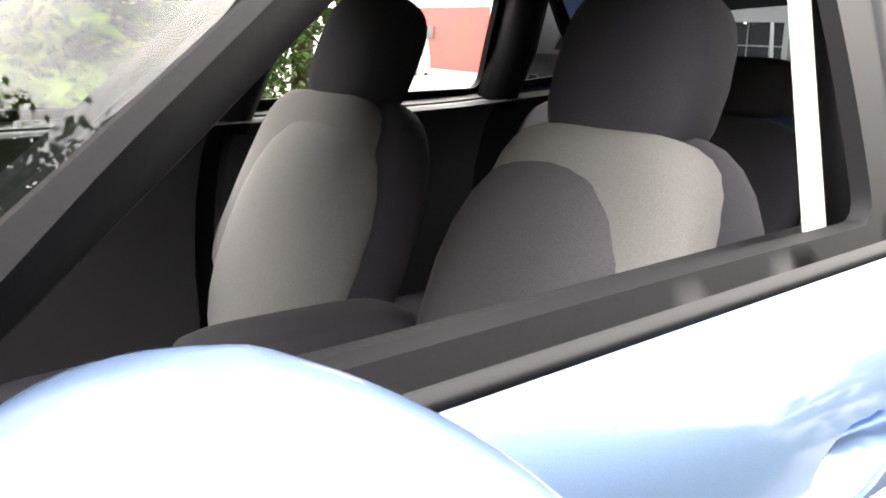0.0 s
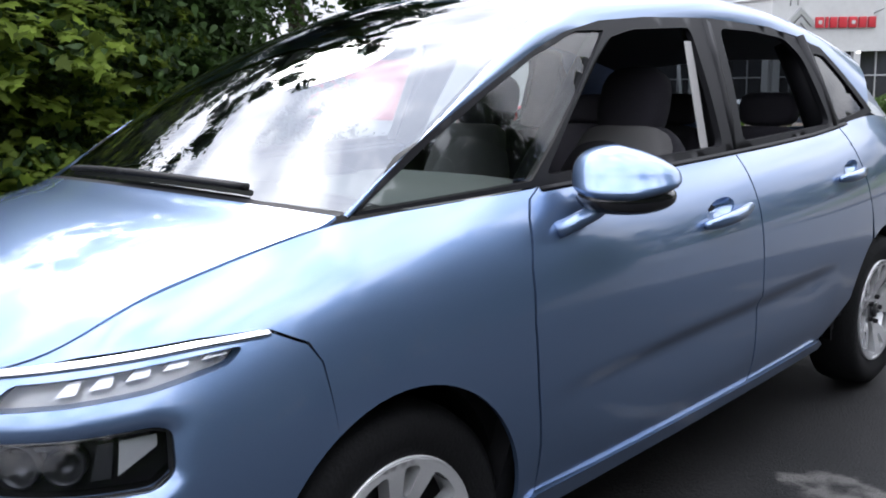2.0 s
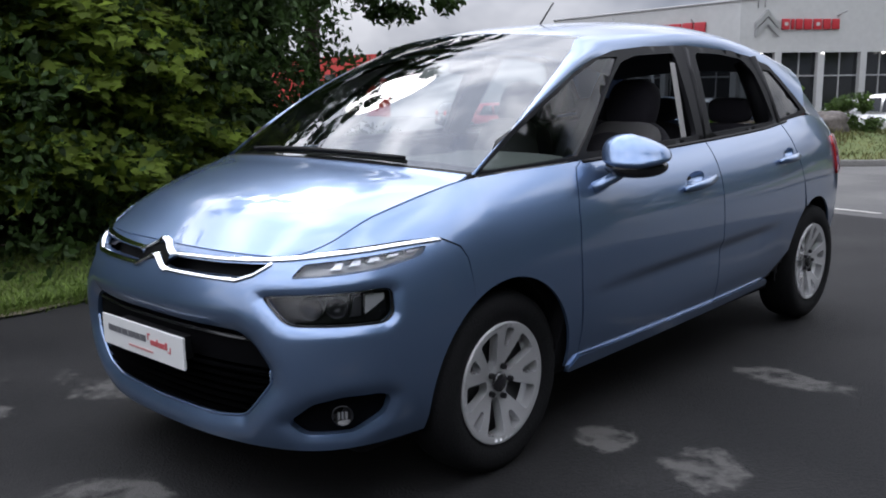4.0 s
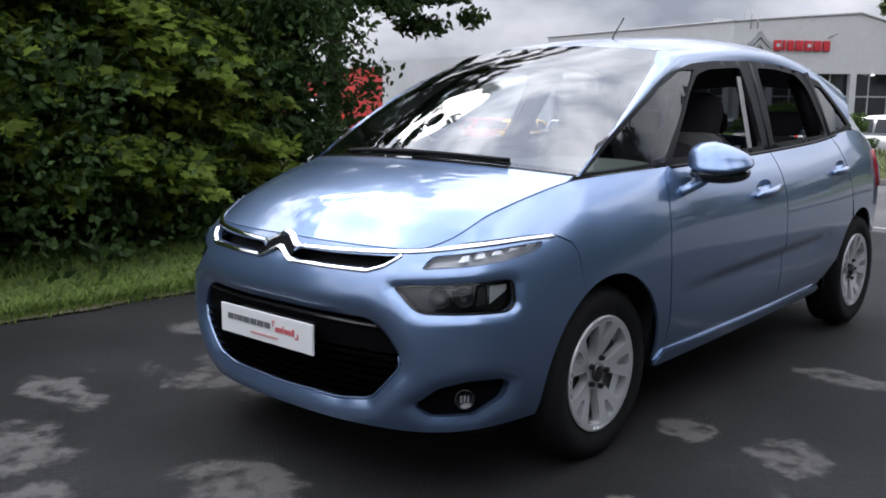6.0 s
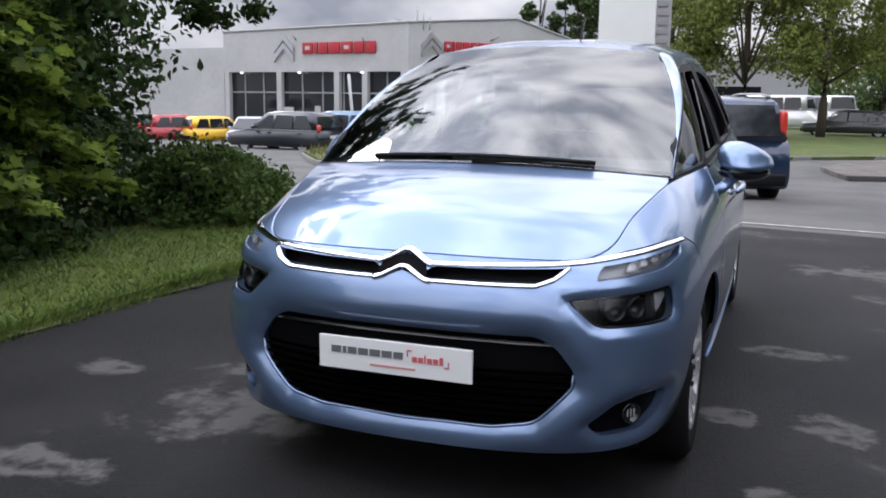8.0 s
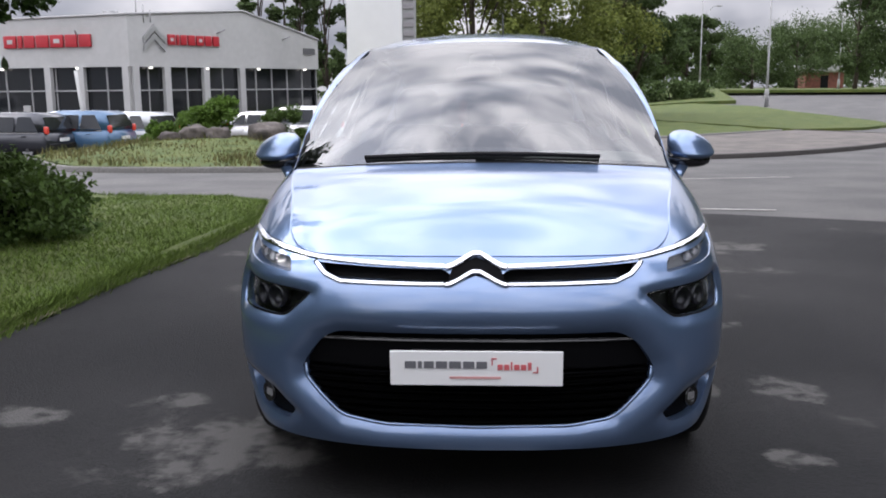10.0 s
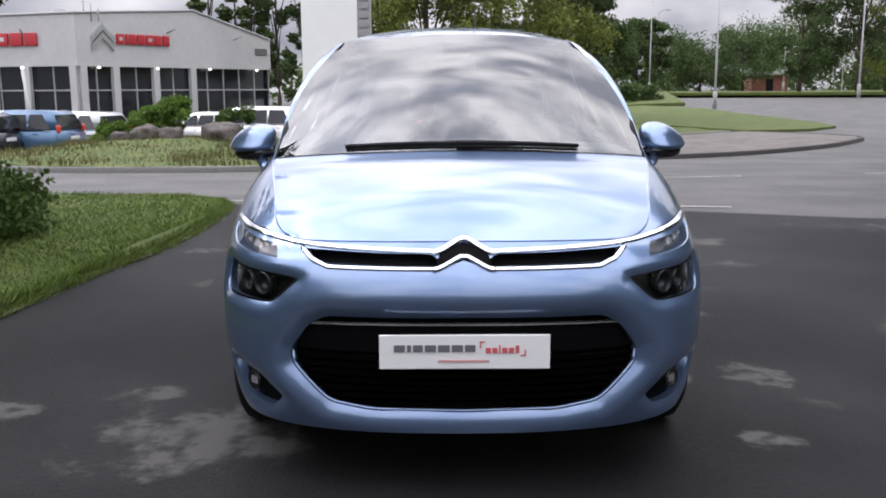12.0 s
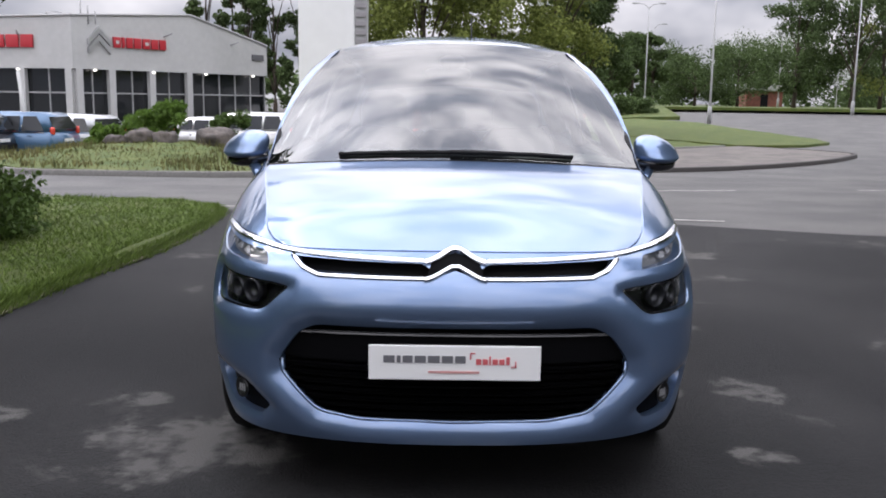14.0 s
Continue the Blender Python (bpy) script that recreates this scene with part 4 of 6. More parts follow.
# ---- cabin ----
def seat(name, x, mid, pale, dark, cushion, y=2.3, tip=0.0):
    out = 1 if x > 0 else -1
    st = thing(name, "two-tone grey cloth car seat with headrest", "seat", "front seats")
    lean = pose(0, 0, 0, -16 - tip).to_3x3()
    back = lambda z: (z - 0.6) * math.tan(radians(tip))
    part("cushion", superell(bmesh.new(), (x, y - 0.30, 0.52), (0.26, 0.30, 0.10), 0.6, 0.6), cushion, st)
    part("backrest", superell(bmesh.new(), (x, y + 0.075 + back(0.84), 0.84), (0.25, 0.085, 0.33), 0.5, 0.6, m=lean, shape=lambda a, b, c: (a * (1 - 0.22 * max(c, 0) ** 2), b, c)), dark, st)
    part("shoulder_panel", superell(bmesh.new(), (x + 0.012 * out, y + 0.045 + back(0.93), 0.93), (0.205, 0.080, 0.225), 0.45, 0.5, m=lean, shape=lambda a, b, c: (a * (1 - 0.14 * c), b, c + 0.06 * a * a)), pale, st, "pale grey shoulder panel")
    part("backrest_insert", superell(bmesh.new(), (x - 0.035 * out, y + back(0.85), 0.85), (0.198, 0.098, 0.285), 0.85, 0.8, m=lean), mid, st, "woven seat centre")
    part("headrest", superell(bmesh.new(), (x, y + 0.15 + back(1.2), 1.225), (0.132, 0.066, 0.13), 0.55, 0.6, m=lean, shape=lambda a, b, c: (a * (1 - 0.12 * c * c), b, c)), dark, st, "dark headrest")
    for k in (-1, 1):
        bm = bmesh.new()
        sweep(bm, [(x + 0.06 * k, y + 0.12 + back(1.05), 1.05), (x + 0.06 * k, y + 0.15 + back(1.15), 1.15)], 0.007, 6)
        part("headrest_post", bm, CHROME, st)
    part("seat_base", boxed(x - 0.22, x + 0.22, y - 0.5, y + 0.1, 0.3, 0.45, 0.02), TRIM_DARK, st)
    part("belt_buckle", boxed(x - 0.30 * out, x - 0.27 * out, y - 0.10, y - 0.04, 0.52, 0.68, 0.008), CLOTH_PALE, st, "pale belt buckle")
    return st


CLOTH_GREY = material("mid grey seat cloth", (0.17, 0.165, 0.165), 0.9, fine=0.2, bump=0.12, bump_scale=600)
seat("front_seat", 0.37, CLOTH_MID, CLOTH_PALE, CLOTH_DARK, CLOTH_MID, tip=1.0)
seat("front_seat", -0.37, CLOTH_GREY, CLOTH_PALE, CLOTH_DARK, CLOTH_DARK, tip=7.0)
for x in (-0.45, 0.0, 0.45):
    st = thing("rear_seat", "dark cloth rear seat with headrest", "seat", "rear seats")
    part("backrest", superell(bmesh.new(), (x, 3.25, 0.82), (0.22, 0.08, 0.30), 0.5, 0.5, m=pose(0, 0, 0, -18).to_3x3()), CLOTH_DARK, st)
    part("cushion", superell(bmesh.new(), (x, 2.95, 0.52), (0.22, 0.26, 0.09), 0.5, 0.5), CLOTH_DARK, st)
    part("headrest", superell(bmesh.new(), (x, 3.36, 1.18), (0.12, 0.05, 0.07), 0.5, 0.5), CLOTH_DARK, st)
part("cabin_floor", boxed(-0.78, 0.78, 0.95, 4.1, 0.3, 0.34), TRIM_DARK, car)
# dashboard
bm = bmesh.new()
superell(bm, (0, 1.16, 0.90), (0.74, 0.33, 0.155), 0.5, 0.45, 30, 12)
dash = part("dashboard", bm, TRIM_DARK, car, "dark dashboard")
part("dash_top_pad", superell(bmesh.new(), (0.40, 1.28, 1.025), (0.34, 0.24, 0.05), 0.6, 0.5, 24, 10), TRIM_PALE, dash, "pale dashboard pad")
part("instrument_hood", superell(bmesh.new(), (0, 1.22, 1.05), (0.26, 0.11, 0.05), 0.6, 0.5, 24, 10), TRIM_DARK, dash)
bm = bmesh.new()
wheel_pts = [(-0.37 + 0.185 * math.cos(q), 1.52 + 0.07 * math.sin(q), 0.92 + 0.17 * math.sin(q)) for q in np.linspace(0, 2 * math.pi, 33)]
sweep(bm, wheel_pts, 0.016, 8, closed=True)
steer = part("steering_wheel", bm, TRIM_DARK, car, "dark steering wheel")
part("steering_hub", superell(bmesh.new(), (-0.37, 1.51, 0.92), (0.09, 0.03, 0.07), 0.6, 0.6, 16, 8), TRIM_DARK, steer)
part("centre_console", boxed(-0.12, 0.12, 1.3, 2.5, 0.34, 0.62, 0.03), TRIM_DARK, car)
part("armrest", superell(bmesh.new(), (0.0, 2.14, 0.79), (0.075, 0.21, 0.04), 0.6, 0.5, 20, 8), CLOTH_DARK, car, "dark padded armrest")
TRIM_GREY = material("grey cabin trim", (0.09, 0.088, 0.085), 0.7, fine=0.1, bump=0.08, bump_scale=700)
# inner trims: door cards, pillars, headlining, bulkhead
for s in (1, -1):
    for u0, u1 in ((2.02, 2.96), (3.03, 3.85)):
        part("door_card", panel(skin, [(u0, 0.38), (u1, 0.38)] + top_edge(u1, u0, 10, 0.012), (), step=0.1, warp=warp_z, depth=0.07, fold=-0.05, side=s), TRIM_DARK, car)
        part("sill_trim", panel(lambda a, b, d=0: (lambda p: (p[0] - b - d * 0, p[1], p[2] - 0.25 * b - d))(skin(a, top_z(a) - 0.004, 0.012)), [(u0, 0.0), (u1, 0.0), (u1, 0.065), (u0, 0.065)], (), step=0.03, fold=0.01, side=s), TRIM_GREY, car)
    for pts, r in (([(0.785, 2.40, 1.05), (0.73, 2.44, 1.2), (0.66, 2.49, 1.36), (0.60, 2.53, 1.48)], 0.05), ([(0.76, 3.24, 1.1), (0.70, 3.25, 1.25), (0.62, 3.22, 1.45)], 0.06), ([(0.77, 1.40, 1.06), (0.71, 1.62, 1.22), (0.645, 1.86, 1.40), (0.60, 2.0, 1.47)], 0.03)):
        bm = bmesh.new()
        sweep(bm, [(s * (x - 0.035), y, z) for x, y, z in pts], r, 10)
        part("pillar_trim", bm, SATIN_BLACK, car)
    bm = bmesh.new()
    belt = [(s * x, y, z) for x, y, z in ((0.735, 2.30, 1.085), (0.70, 2.32, 1.2), (0.655, 2.35, 1.34), (0.625, 2.37, 1.43))]
    pairs = [[bm.verts.new(Vector(a) + Vector((0, k, 0))) for k in (-0.02, 0.025)] for a in belt]
    for a, b in zip(pairs, pairs[1:]):
        bm.faces.new((a[0], a[1], b[1], b[0]))
    part("seat_belt", thicken(bm, 0.003), material("pale grey webbing", (0.34, 0.33, 0.32), 0.8, fine=0.1, bump_scale=900), car, "pale grey seat belt")
part("headlining", coons(lambda a: Vector(scr_top(a)) + Vector((0, 0.05, -0.035)), lambda a: Vector(roof_rear(a)) + Vector((0, -0.1, -0.05)), lambda b: Vector(roof_side_curve(-1)(b)) + Vector((0.03, 0, -0.05)), lambda b: Vector(roof_side_curve(1)(b)) + Vector((-0.03, 0, -0.05)), 10, 12, lambda a, b: (0, 0, 0.03 * math.sin(math.pi * b) * (1 - (2 * a - 1) ** 2))), TRIM_DARK, car)
part("mirror_sensor_pod", superell(bmesh.new(), (0.0, 1.60, 1.475), (0.06, 0.035, 0.032), 0.8, 0.8, 20, 10), SATIN_BLACK, car)
part("rear_view_mirror", superell(bmesh.new(), (-0.02, 1.66, 1.42), (0.11, 0.018, 0.032), 0.6, 0.6, 20, 8), SATIN_BLACK, car)
# tailgate glass and its frame
tail_low = lambda a: ((2 * a - 1) * 0.66, 4.22 + 0.1 * (1 - (2 * a - 1) ** 2), 1.08)
tail_top = lambda a: ((2 * a - 1) * 0.56, 3.83 + 0.1 * (1 - (2 * a - 1) ** 2), 1.41 + 0.04 * (1 - (2 * a - 1) ** 2))
part("tailgate_glass", coons(tail_low, tail_top, lambda b: Vector(tail_low(0)) * (1 - b) + Vector(tail_top(0)) * b, lambda b: Vector(tail_low(1)) * (1 - b) + Vector(tail_top(1)) * b, 12, 6), DARK_GLASS, car).visible_shadow = False
for s in (1, -1):
    a = 1 if s > 0 else 0
    part("rear_pillar", coons(lambda t: (lambda p, q: p * (1 - t) + q * t)(Vector((s * roof_side(3.64, 1.165)[0], 3.64, 1.165)), Vector(tail_low(a))),
                              lambda t: (lambda p, q: p * (1 - t) + q * t)(Vector((s * 0.605, 3.42, 1.46)), Vector(tail_top(a))),
                              lambda t: (lambda p, q: p * (1 - t) + q * t)(Vector((s * roof_side(3.64, 1.165)[0], 3.64, 1.165)), Vector((s * 0.605, 3.42, 1.46))),
                              lambda t: Vector(tail_low(a)) * (1 - t) + Vector(tail_top(a)) * t, 6, 6), PAINT, car)
part("parcel_shelf", boxed(-0.6, 0.6, 3.45, 4.2, 0.98, 1.0), TRIM_DARK, car)


# ---- ground ----
def ease(t):
    t = min(max(t, 0), 1)
    return t * t * (3 - 2 * t)


def ground_z(x, y):
    return -0.55 * ease((y - 2) / 22) - 1.1 * ease((y - 22) / 26) * ease((-x - 6) / 9) + 1.4 * ease((y - 50) / 50) * ease((x - 5) / 15)


def terrain(name, outline, mat, lift, step, label, category, kind="structure", rough=0.0, fold=0.0, bm=None):
    bm = panel(lambda a, b, d=0: (a, b, ground_z(a, b) + lift - d + (rough * noise.noise((a * 0.7, b * 0.7, 3)) if rough else 0)), outline, (), step=step, fold=fold)
    ob = part(name, bm, mat)
    return tagged(ob, label, category, kind=kind)


GRASS = material("mown grass", (0.042, 0.070, 0.009), 0.95, second=(0.085, 0.102, 0.018), scale=1.3, low=0.34, high=0.66, fine=0.35, bump=0.9, bump_scale=60)
ROAD = material("worn grey road", (0.070, 0.068, 0.066), 0.85, second=(0.10, 0.096, 0.091), scale=0.6, fine=0.25, bump=0.4, bump_scale=120)
BARK = material("bark", (0.06, 0.045, 0.032), 0.9, bump=0.8, bump_scale=30)
LEAF = leafy("dark green leaves", (0.031, 0.057, 0.0135), 0.5)
LEAF_SHRUB = leafy("mid green leaves", (0.055, 0.092, 0.020), 0.4)
# darker copy of the leaf green, with the bush's inner shade in the colour
LEAF_CORE = material("shaded inner leaves", (0.008, 0.015, 0.005), 0.95, second=(0.016, 0.030, 0.008), scale=9, low=0.45, high=0.7, spec=0.1)
LEAF_PALE = leafy("fresh green leaves", (0.085, 0.15, 0.022), 0.4)
# fresh green, lightened further for sunlight that the bushes behind block
LEAF_MAPLE = leafy("fresh sunlit maple leaves", (0.165, 0.225, 0.034), 0.5, 0.55)
bm = bmesh.new()
ys = [-3000, -300, -60, -10] + [-6 + k * 1.5 for k in range(26)] + [50, 120, 400, 3000]
xs = [-3000, -300, -60] + [-40 + 4 * k for k in range(21)] + [60, 300, 3000]
rows = [[bm.verts.new((x, y, ground_z(x, y))) for x in xs] for y in ys]
for a, b in zip(rows, rows[1:]):
    for i in range(len(xs) - 1):
        bm.faces.new((a[i], a[i + 1], b[i + 1], b[i]))
tagged(part("ground", bm, ROAD), "grey road surface and open ground", "ground", kind="structure")
terrain("car_park", [(-2.95, -14), (14, -14), (14, 4.5), (8, 5.9), (4.3, 7.0), (2.7, 7.8), (0, 8.5), (-3.1, 9.0), (-2.9, 7), (-2.6, 5.2), (-2.8, 3)], ASPHALT, 0.004, 0.8, "dark worn asphalt with pale ragged patches", "car park")
VERGE = [(-2.85, -14), (-2.85, 0), (-2.75, 2), (-2.65, 3.6), (-2.5, 5.2), (-2.6, 7.2), (-2.9, 8.9), (-3.6, 9.7), (-5.2, 10.2), (-9, 10.4), (-30, 10.4), (-30, -14)]
SOIL = material("brown soil", (0.055, 0.042, 0.028), 0.95, second=(0.085, 0.075, 0.04), scale=5, fine=0.4, bump=0.8, bump_scale=60)
ragged = [(x + 0.06 + 0.05 * noise.noise((x * 3, y * 2.1, 1)) + 0.03 * noise.noise((x * 5, y * 6.3, 2)), y + 0.03) for x, y in smooth_curve(VERGE[1:10], 12)]
terrain("verge_soil", ragged + [(-9.5, 9.9), (-9.5, 0)], SOIL, 0.018, 0.5, "bare brown soil along the verge edge", "soil")
terrain("grass_verge", VERGE, GRASS, 0.05, 0.5, "mown grass verge along the asphalt", "grass", rough=0.06, fold=0.06)
ISLAND = [(-12.6, 21.8), (-10.2, 18.2), (-9.0, 17.2), (-6.7, 16.9), (-4.6, 17.0), (-3.4, 18.0), (-2.4, 20), (-1.2, 24.5), (1.5, 28.5), (6.5, 31.5), (12, 36), (10, 45), (4, 62), (-3, 62), (-4, 44), (-4.5, 34), (-6.5, 30.5), (-10.5, 29), (-12.8, 27), (-13.2, 24)]
mound = lambda x, y: 0.42 * math.exp(-((x + 8.6) / 3.2) ** 2 - ((y - 24.5) / 5) ** 2)
bm = panel(lambda a, b, d=0: (a, b, ground_z(a, b) + 0.1 - d + mound(a, b) + 0.05 * noise.noise((a * 0.7, b * 0.7, 3))), ISLAND, (), step=0.9, fold=0.12)
tagged(part("grass_island", bm, GRASS), "grass island beside the road with rocks and shrubs", "grass", kind="structure")
PAVED = [(2.5, 20.5), (5.8, 21.6), (8.6, 23.2), (12, 26.2), (14.6, 29.6), (15.2, 31.2), (14.6, 33), (12.5, 35.8), (7, 30.8), (3.2, 27.6), (2.0, 24)]
PAVING = material("worn paving", (0.085, 0.075, 0.068), 0.85, second=(0.13, 0.115, 0.10), scale=1.4, fine=0.3, bump=0.5, bump_scale=50)
terrain("pavement", PAVED, PAVING, 0.11, 0.7, "brown-grey worn pavement with a dark kerb", "pavement", fold=0.13)
FIELD = [(12.8, 36.4), (16, 37.5), (18.4, 40.5), (19.6, 45), (20.4, 54), (19.4, 66), (16, 72), (9, 72), (7, 62), (9, 48)]
terrain("grass_field", FIELD, GRASS, 0.12, 1.5, "sunlit grass beside the junction", "grass", fold=0.16)
FAR_FIELD = [(6, 74), (20, 74), (24, 97), (45, 95), (80, 92), (140, 90), (140, 200), (-5, 200)]
terrain("grass_bank", FAR_FIELD, GRASS, 0.12, 4, "rough grass beyond the far road", "grass", fold=0.3)
KERB = material("grey kerb stone", (0.15, 0.145, 0.135), 0.9, fine=0.3, bump=0.5, bump_scale=40)
KERB_DARK = material("dark kerb stone", (0.05, 0.045, 0.042), 0.9, fine=0.3, bump=0.5, bump_scale=40)


def kerb(points, mat, label):
    bm = bmesh.new()
    c = smooth_curve(points, 10)
    rows = []
    for i, (x, y) in enumerate(c):
        d = c[min(i + 1, len(c) - 1)] - c[max(i - 1, 0)]
        d /= np.hypot(*d)
        g_ = ground_z(x, y)
        rows.append([bm.verts.new((x + d[1] * k, y - d[0] * k, g_ + h)) for k, h in ((0.07, -0.02), (0.065, 0.11), (0.05, 0.13), (-0.06, 0.13), (-0.07, 0.0))])
    for a, b in zip(rows, rows[1:]):
        for k in range(4):
            bm.faces.new((a[k], b[k], b[k + 1], a[k + 1]))
    bmesh.ops.recalc_face_normals(bm, faces=bm.faces)
    tagged(part("kerb", bm, mat), label, "kerb", kind="structure")


kerb(ISLAND[0:11], KERB, "grey concrete kerb round the grass island")
kerb(PAVED[0:8], KERB_DARK, "dark kerb round the pavement")
LINE = material("worn white road paint", (0.42, 0.41, 0.38), 0.8, second=(0.25, 0.24, 0.22), scale=6, fine=0.2)
for pts in ([(3.0, 14.0), (5.6, 14.6)], [(8.2, 15.2), (10.8, 15.8)], [(0.0, 8.9), (3.4, 8.2)], [(-3.0, 9.45), (-0.4, 8.98)], [(14, 44), (15.5, 50)], [(24, 40), (27, 43)], [(20, 33), (24, 35)], [(30, 46), (33, 49)]):
    (x0, y0), (x1, y1) = pts
    bm = bmesh.new()
    d = Vector((x1 - x0, y1 - y0)).normalized() * 0.055
    bm.faces.new([bm.verts.new((x, y, ground_z(x, y) + 0.009)) for x, y in ((x0 + d.y, y0 - d.x), (x1 + d.y, y1 - d.x), (x1 - d.y, y1 + d.x), (x0 - d.y, y0 + d.x))])
    tagged(part("road_marking", bm, LINE, smooth=False), "worn white painted line on the road", "road marking", kind="structure")

# ---- leaves and trees ----
rng = np.random.default_rng(4)


def leaves(bm, centre, radii, count, size, hollow=0.55, droop=0.0):
    """Many small leaves spread through an ellipsoid's outer part."""
    c = np.array(centre)
    d = rng.normal(size=(count, 3))
    d /= np.linalg.norm(d, axis=1)[:, None]
    r = hollow + (1 - hollow) * rng.random(count) ** 0.6
    bump = 0.84 + 0.22 * np.sin(d[:, 0] * 5.1 + c[0] * 7) * np.sin(d[:, 1] * 4.7 + c[1] * 5) + 0.16 * np.sin(d[:, 2] * 6.3 + c[2] * 9)
    p = c + d * (r * bump)[:, None] * np.array(radii)
    a = rng.normal(size=(count, 3)) + np.array((0, 0, -droop))
    a /= np.linalg.norm(a, axis=1)[:, None]
    b = np.cross(a, rng.normal(size=(count, 3)) + d * 0.8)
    b /= np.linalg.norm(b, axis=1)[:, None]
    s = (size * (0.6 + 0.8 * rng.random(count)))[:, None]
    if size < 0.13:
        n = np.cross(a, b) * s * 0.12
        ring = (p - a * s * 0.5, p - a * s * 0.2 + b * s * 0.27 + n, p + a * s * 0.15 + b * s * 0.24 + n, p + a * s * 0.6, p + a * s * 0.15 - b * s * 0.24 + n, p - a * s * 0.2 - b * s * 0.27 + n)
    else:
        ring = (p - a * s * 0.5, p + b * s * 0.32, p + a * s * 0.55, p - b * s * 0.32)
    quad = np.stack(ring, axis=1).reshape(-1, 3)
    me = bpy.data.meshes.new("leaf_batch")
    me.from_pydata(quad.tolist(), [], np.arange(len(ring) * count).reshape(-1, len(ring)).tolist())
    bm.from_mesh(me)
    bpy.data.meshes.remove(me)


def bush(name, label, x, y, height, wide, count, size, mat, group="", squat=1.0, low=0.04):
    """A bush leafy down to the ground: lobes of leaves over its whole outside, twigs within."""
    t = thing(name, label, "shrub" if name == "shrub" else "bush", group, at=pose(x, y, ground_z(x, y)))
    bm = bmesh.new()
    lobes = max(14, int(26 * height / 2.5))
    spots = []
    for k in range(lobes):
        h = (k + 0.5) / lobes
        q = k * 2.4 + 0.7 * rng.random()
        w = wide * (0.80 * (1 - max(0, h - 0.45) ** 2 * 2.4)) * (0.72 + 0.4 * rng.random())
        spots.append((math.cos(q) * w, math.sin(q) * w * squat, height * (low + (0.90 - low) * h)))
    spots.append((0, 0, height * 0.92))
    twigs = bmesh.new()
    for k in range(5):
        q = k * 1.3
        sweep(twigs, [(0.08 * math.cos(q), 0.08 * math.sin(q), 0), (wide * 0.25 * math.cos(q), wide * 0.25 * math.sin(q), height * 0.4), (wide * 0.4 * math.cos(q), wide * 0.4 * math.sin(q), height * 0.8)], 0.03 + 0.008 * height, 6, taper=lambda e: 1 - 0.8 * e)
    for sx, sy, sz in spots[::2]:
        sweep(twigs, [(sx * 0.1, sy * 0.1, sz * 0.6), (sx * 0.6, sy * 0.6, sz * 0.9), (sx, sy, sz)], 0.014 + 0.003 * height, 5, taper=lambda e: 1 - 0.8 * e)
    part("stem", twigs, BARK, t)
    each = count // len(spots)
    for sx, sy, sz in spots:
        r = wide * (0.30 + 0.20 * rng.random())
        leaves(bm, (sx, sy, max(sz, r * 0.4)), (r, r, min(r * 0.8, height * 0.3)), each, size, 0.3, 0.4)
    part("crown", bm, mat, t, smooth=False)
    # inner leaves whose dark colour carries the shade inside the bush
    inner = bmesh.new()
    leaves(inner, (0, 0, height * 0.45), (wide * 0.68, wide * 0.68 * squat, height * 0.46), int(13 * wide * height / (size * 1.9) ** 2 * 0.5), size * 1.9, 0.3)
    tagged(part("inner_growth", inner, LEAF_CORE, t, smooth=False), "dense inner leaves in a shaded green", kind="stuff")
    return t


def tree(name, label, x, y, height, crown, trunk_r, clumps, count, size, mat, low=0.35, group=""):
    t = thing(name, label, "tree" if name != "shrub" else "shrub", group, at=pose(x, y, ground_z(x, y)))
    bm = bmesh.new()
    sweep(bm, [(0.05 * math.sin(k), 0.05 * math.cos(2 * k), height * 0.8 * k / 6) for k in range(7)], trunk_r, 8, taper=lambda q: 1 - 0.75 * q)
    spots = []
    for k in range(clumps):
        q, h = rng.random() * 6.28, low + (1 - low) * rng.random() ** 0.8
        w = crown * (1.0 - 0.55 * abs((h - low) / (1 - low) - 0.4) ** 1.3) * (0.35 + 0.6 * rng.random())
        spots.append((math.cos(q) * w, math.sin(q) * w, h * height))
    for sx, sy, sz in spots[: max(6, clumps // 3)]:
        z0 = max(0.2 * height, sz - 0.35 * height)
        sweep(bm, [(0, 0, z0), (sx * 0.5, sy * 0.5, (z0 + sz) / 2 + 0.03 * height), (sx, sy, sz)], trunk_r * 0.35, 5, taper=lambda q: 1 - 0.8 * q)
    part("trunk", bm, BARK, t)
    bm = bmesh.new()
    for sx, sy, sz in spots:
        r = crown * (0.28 + 0.22 * rng.random())
        leaves(bm, (sx, sy, sz), (r, r, r * 0.8), count // clumps, size, 0.2)
    part("crown", bm, mat, t, smooth=False)
    return t


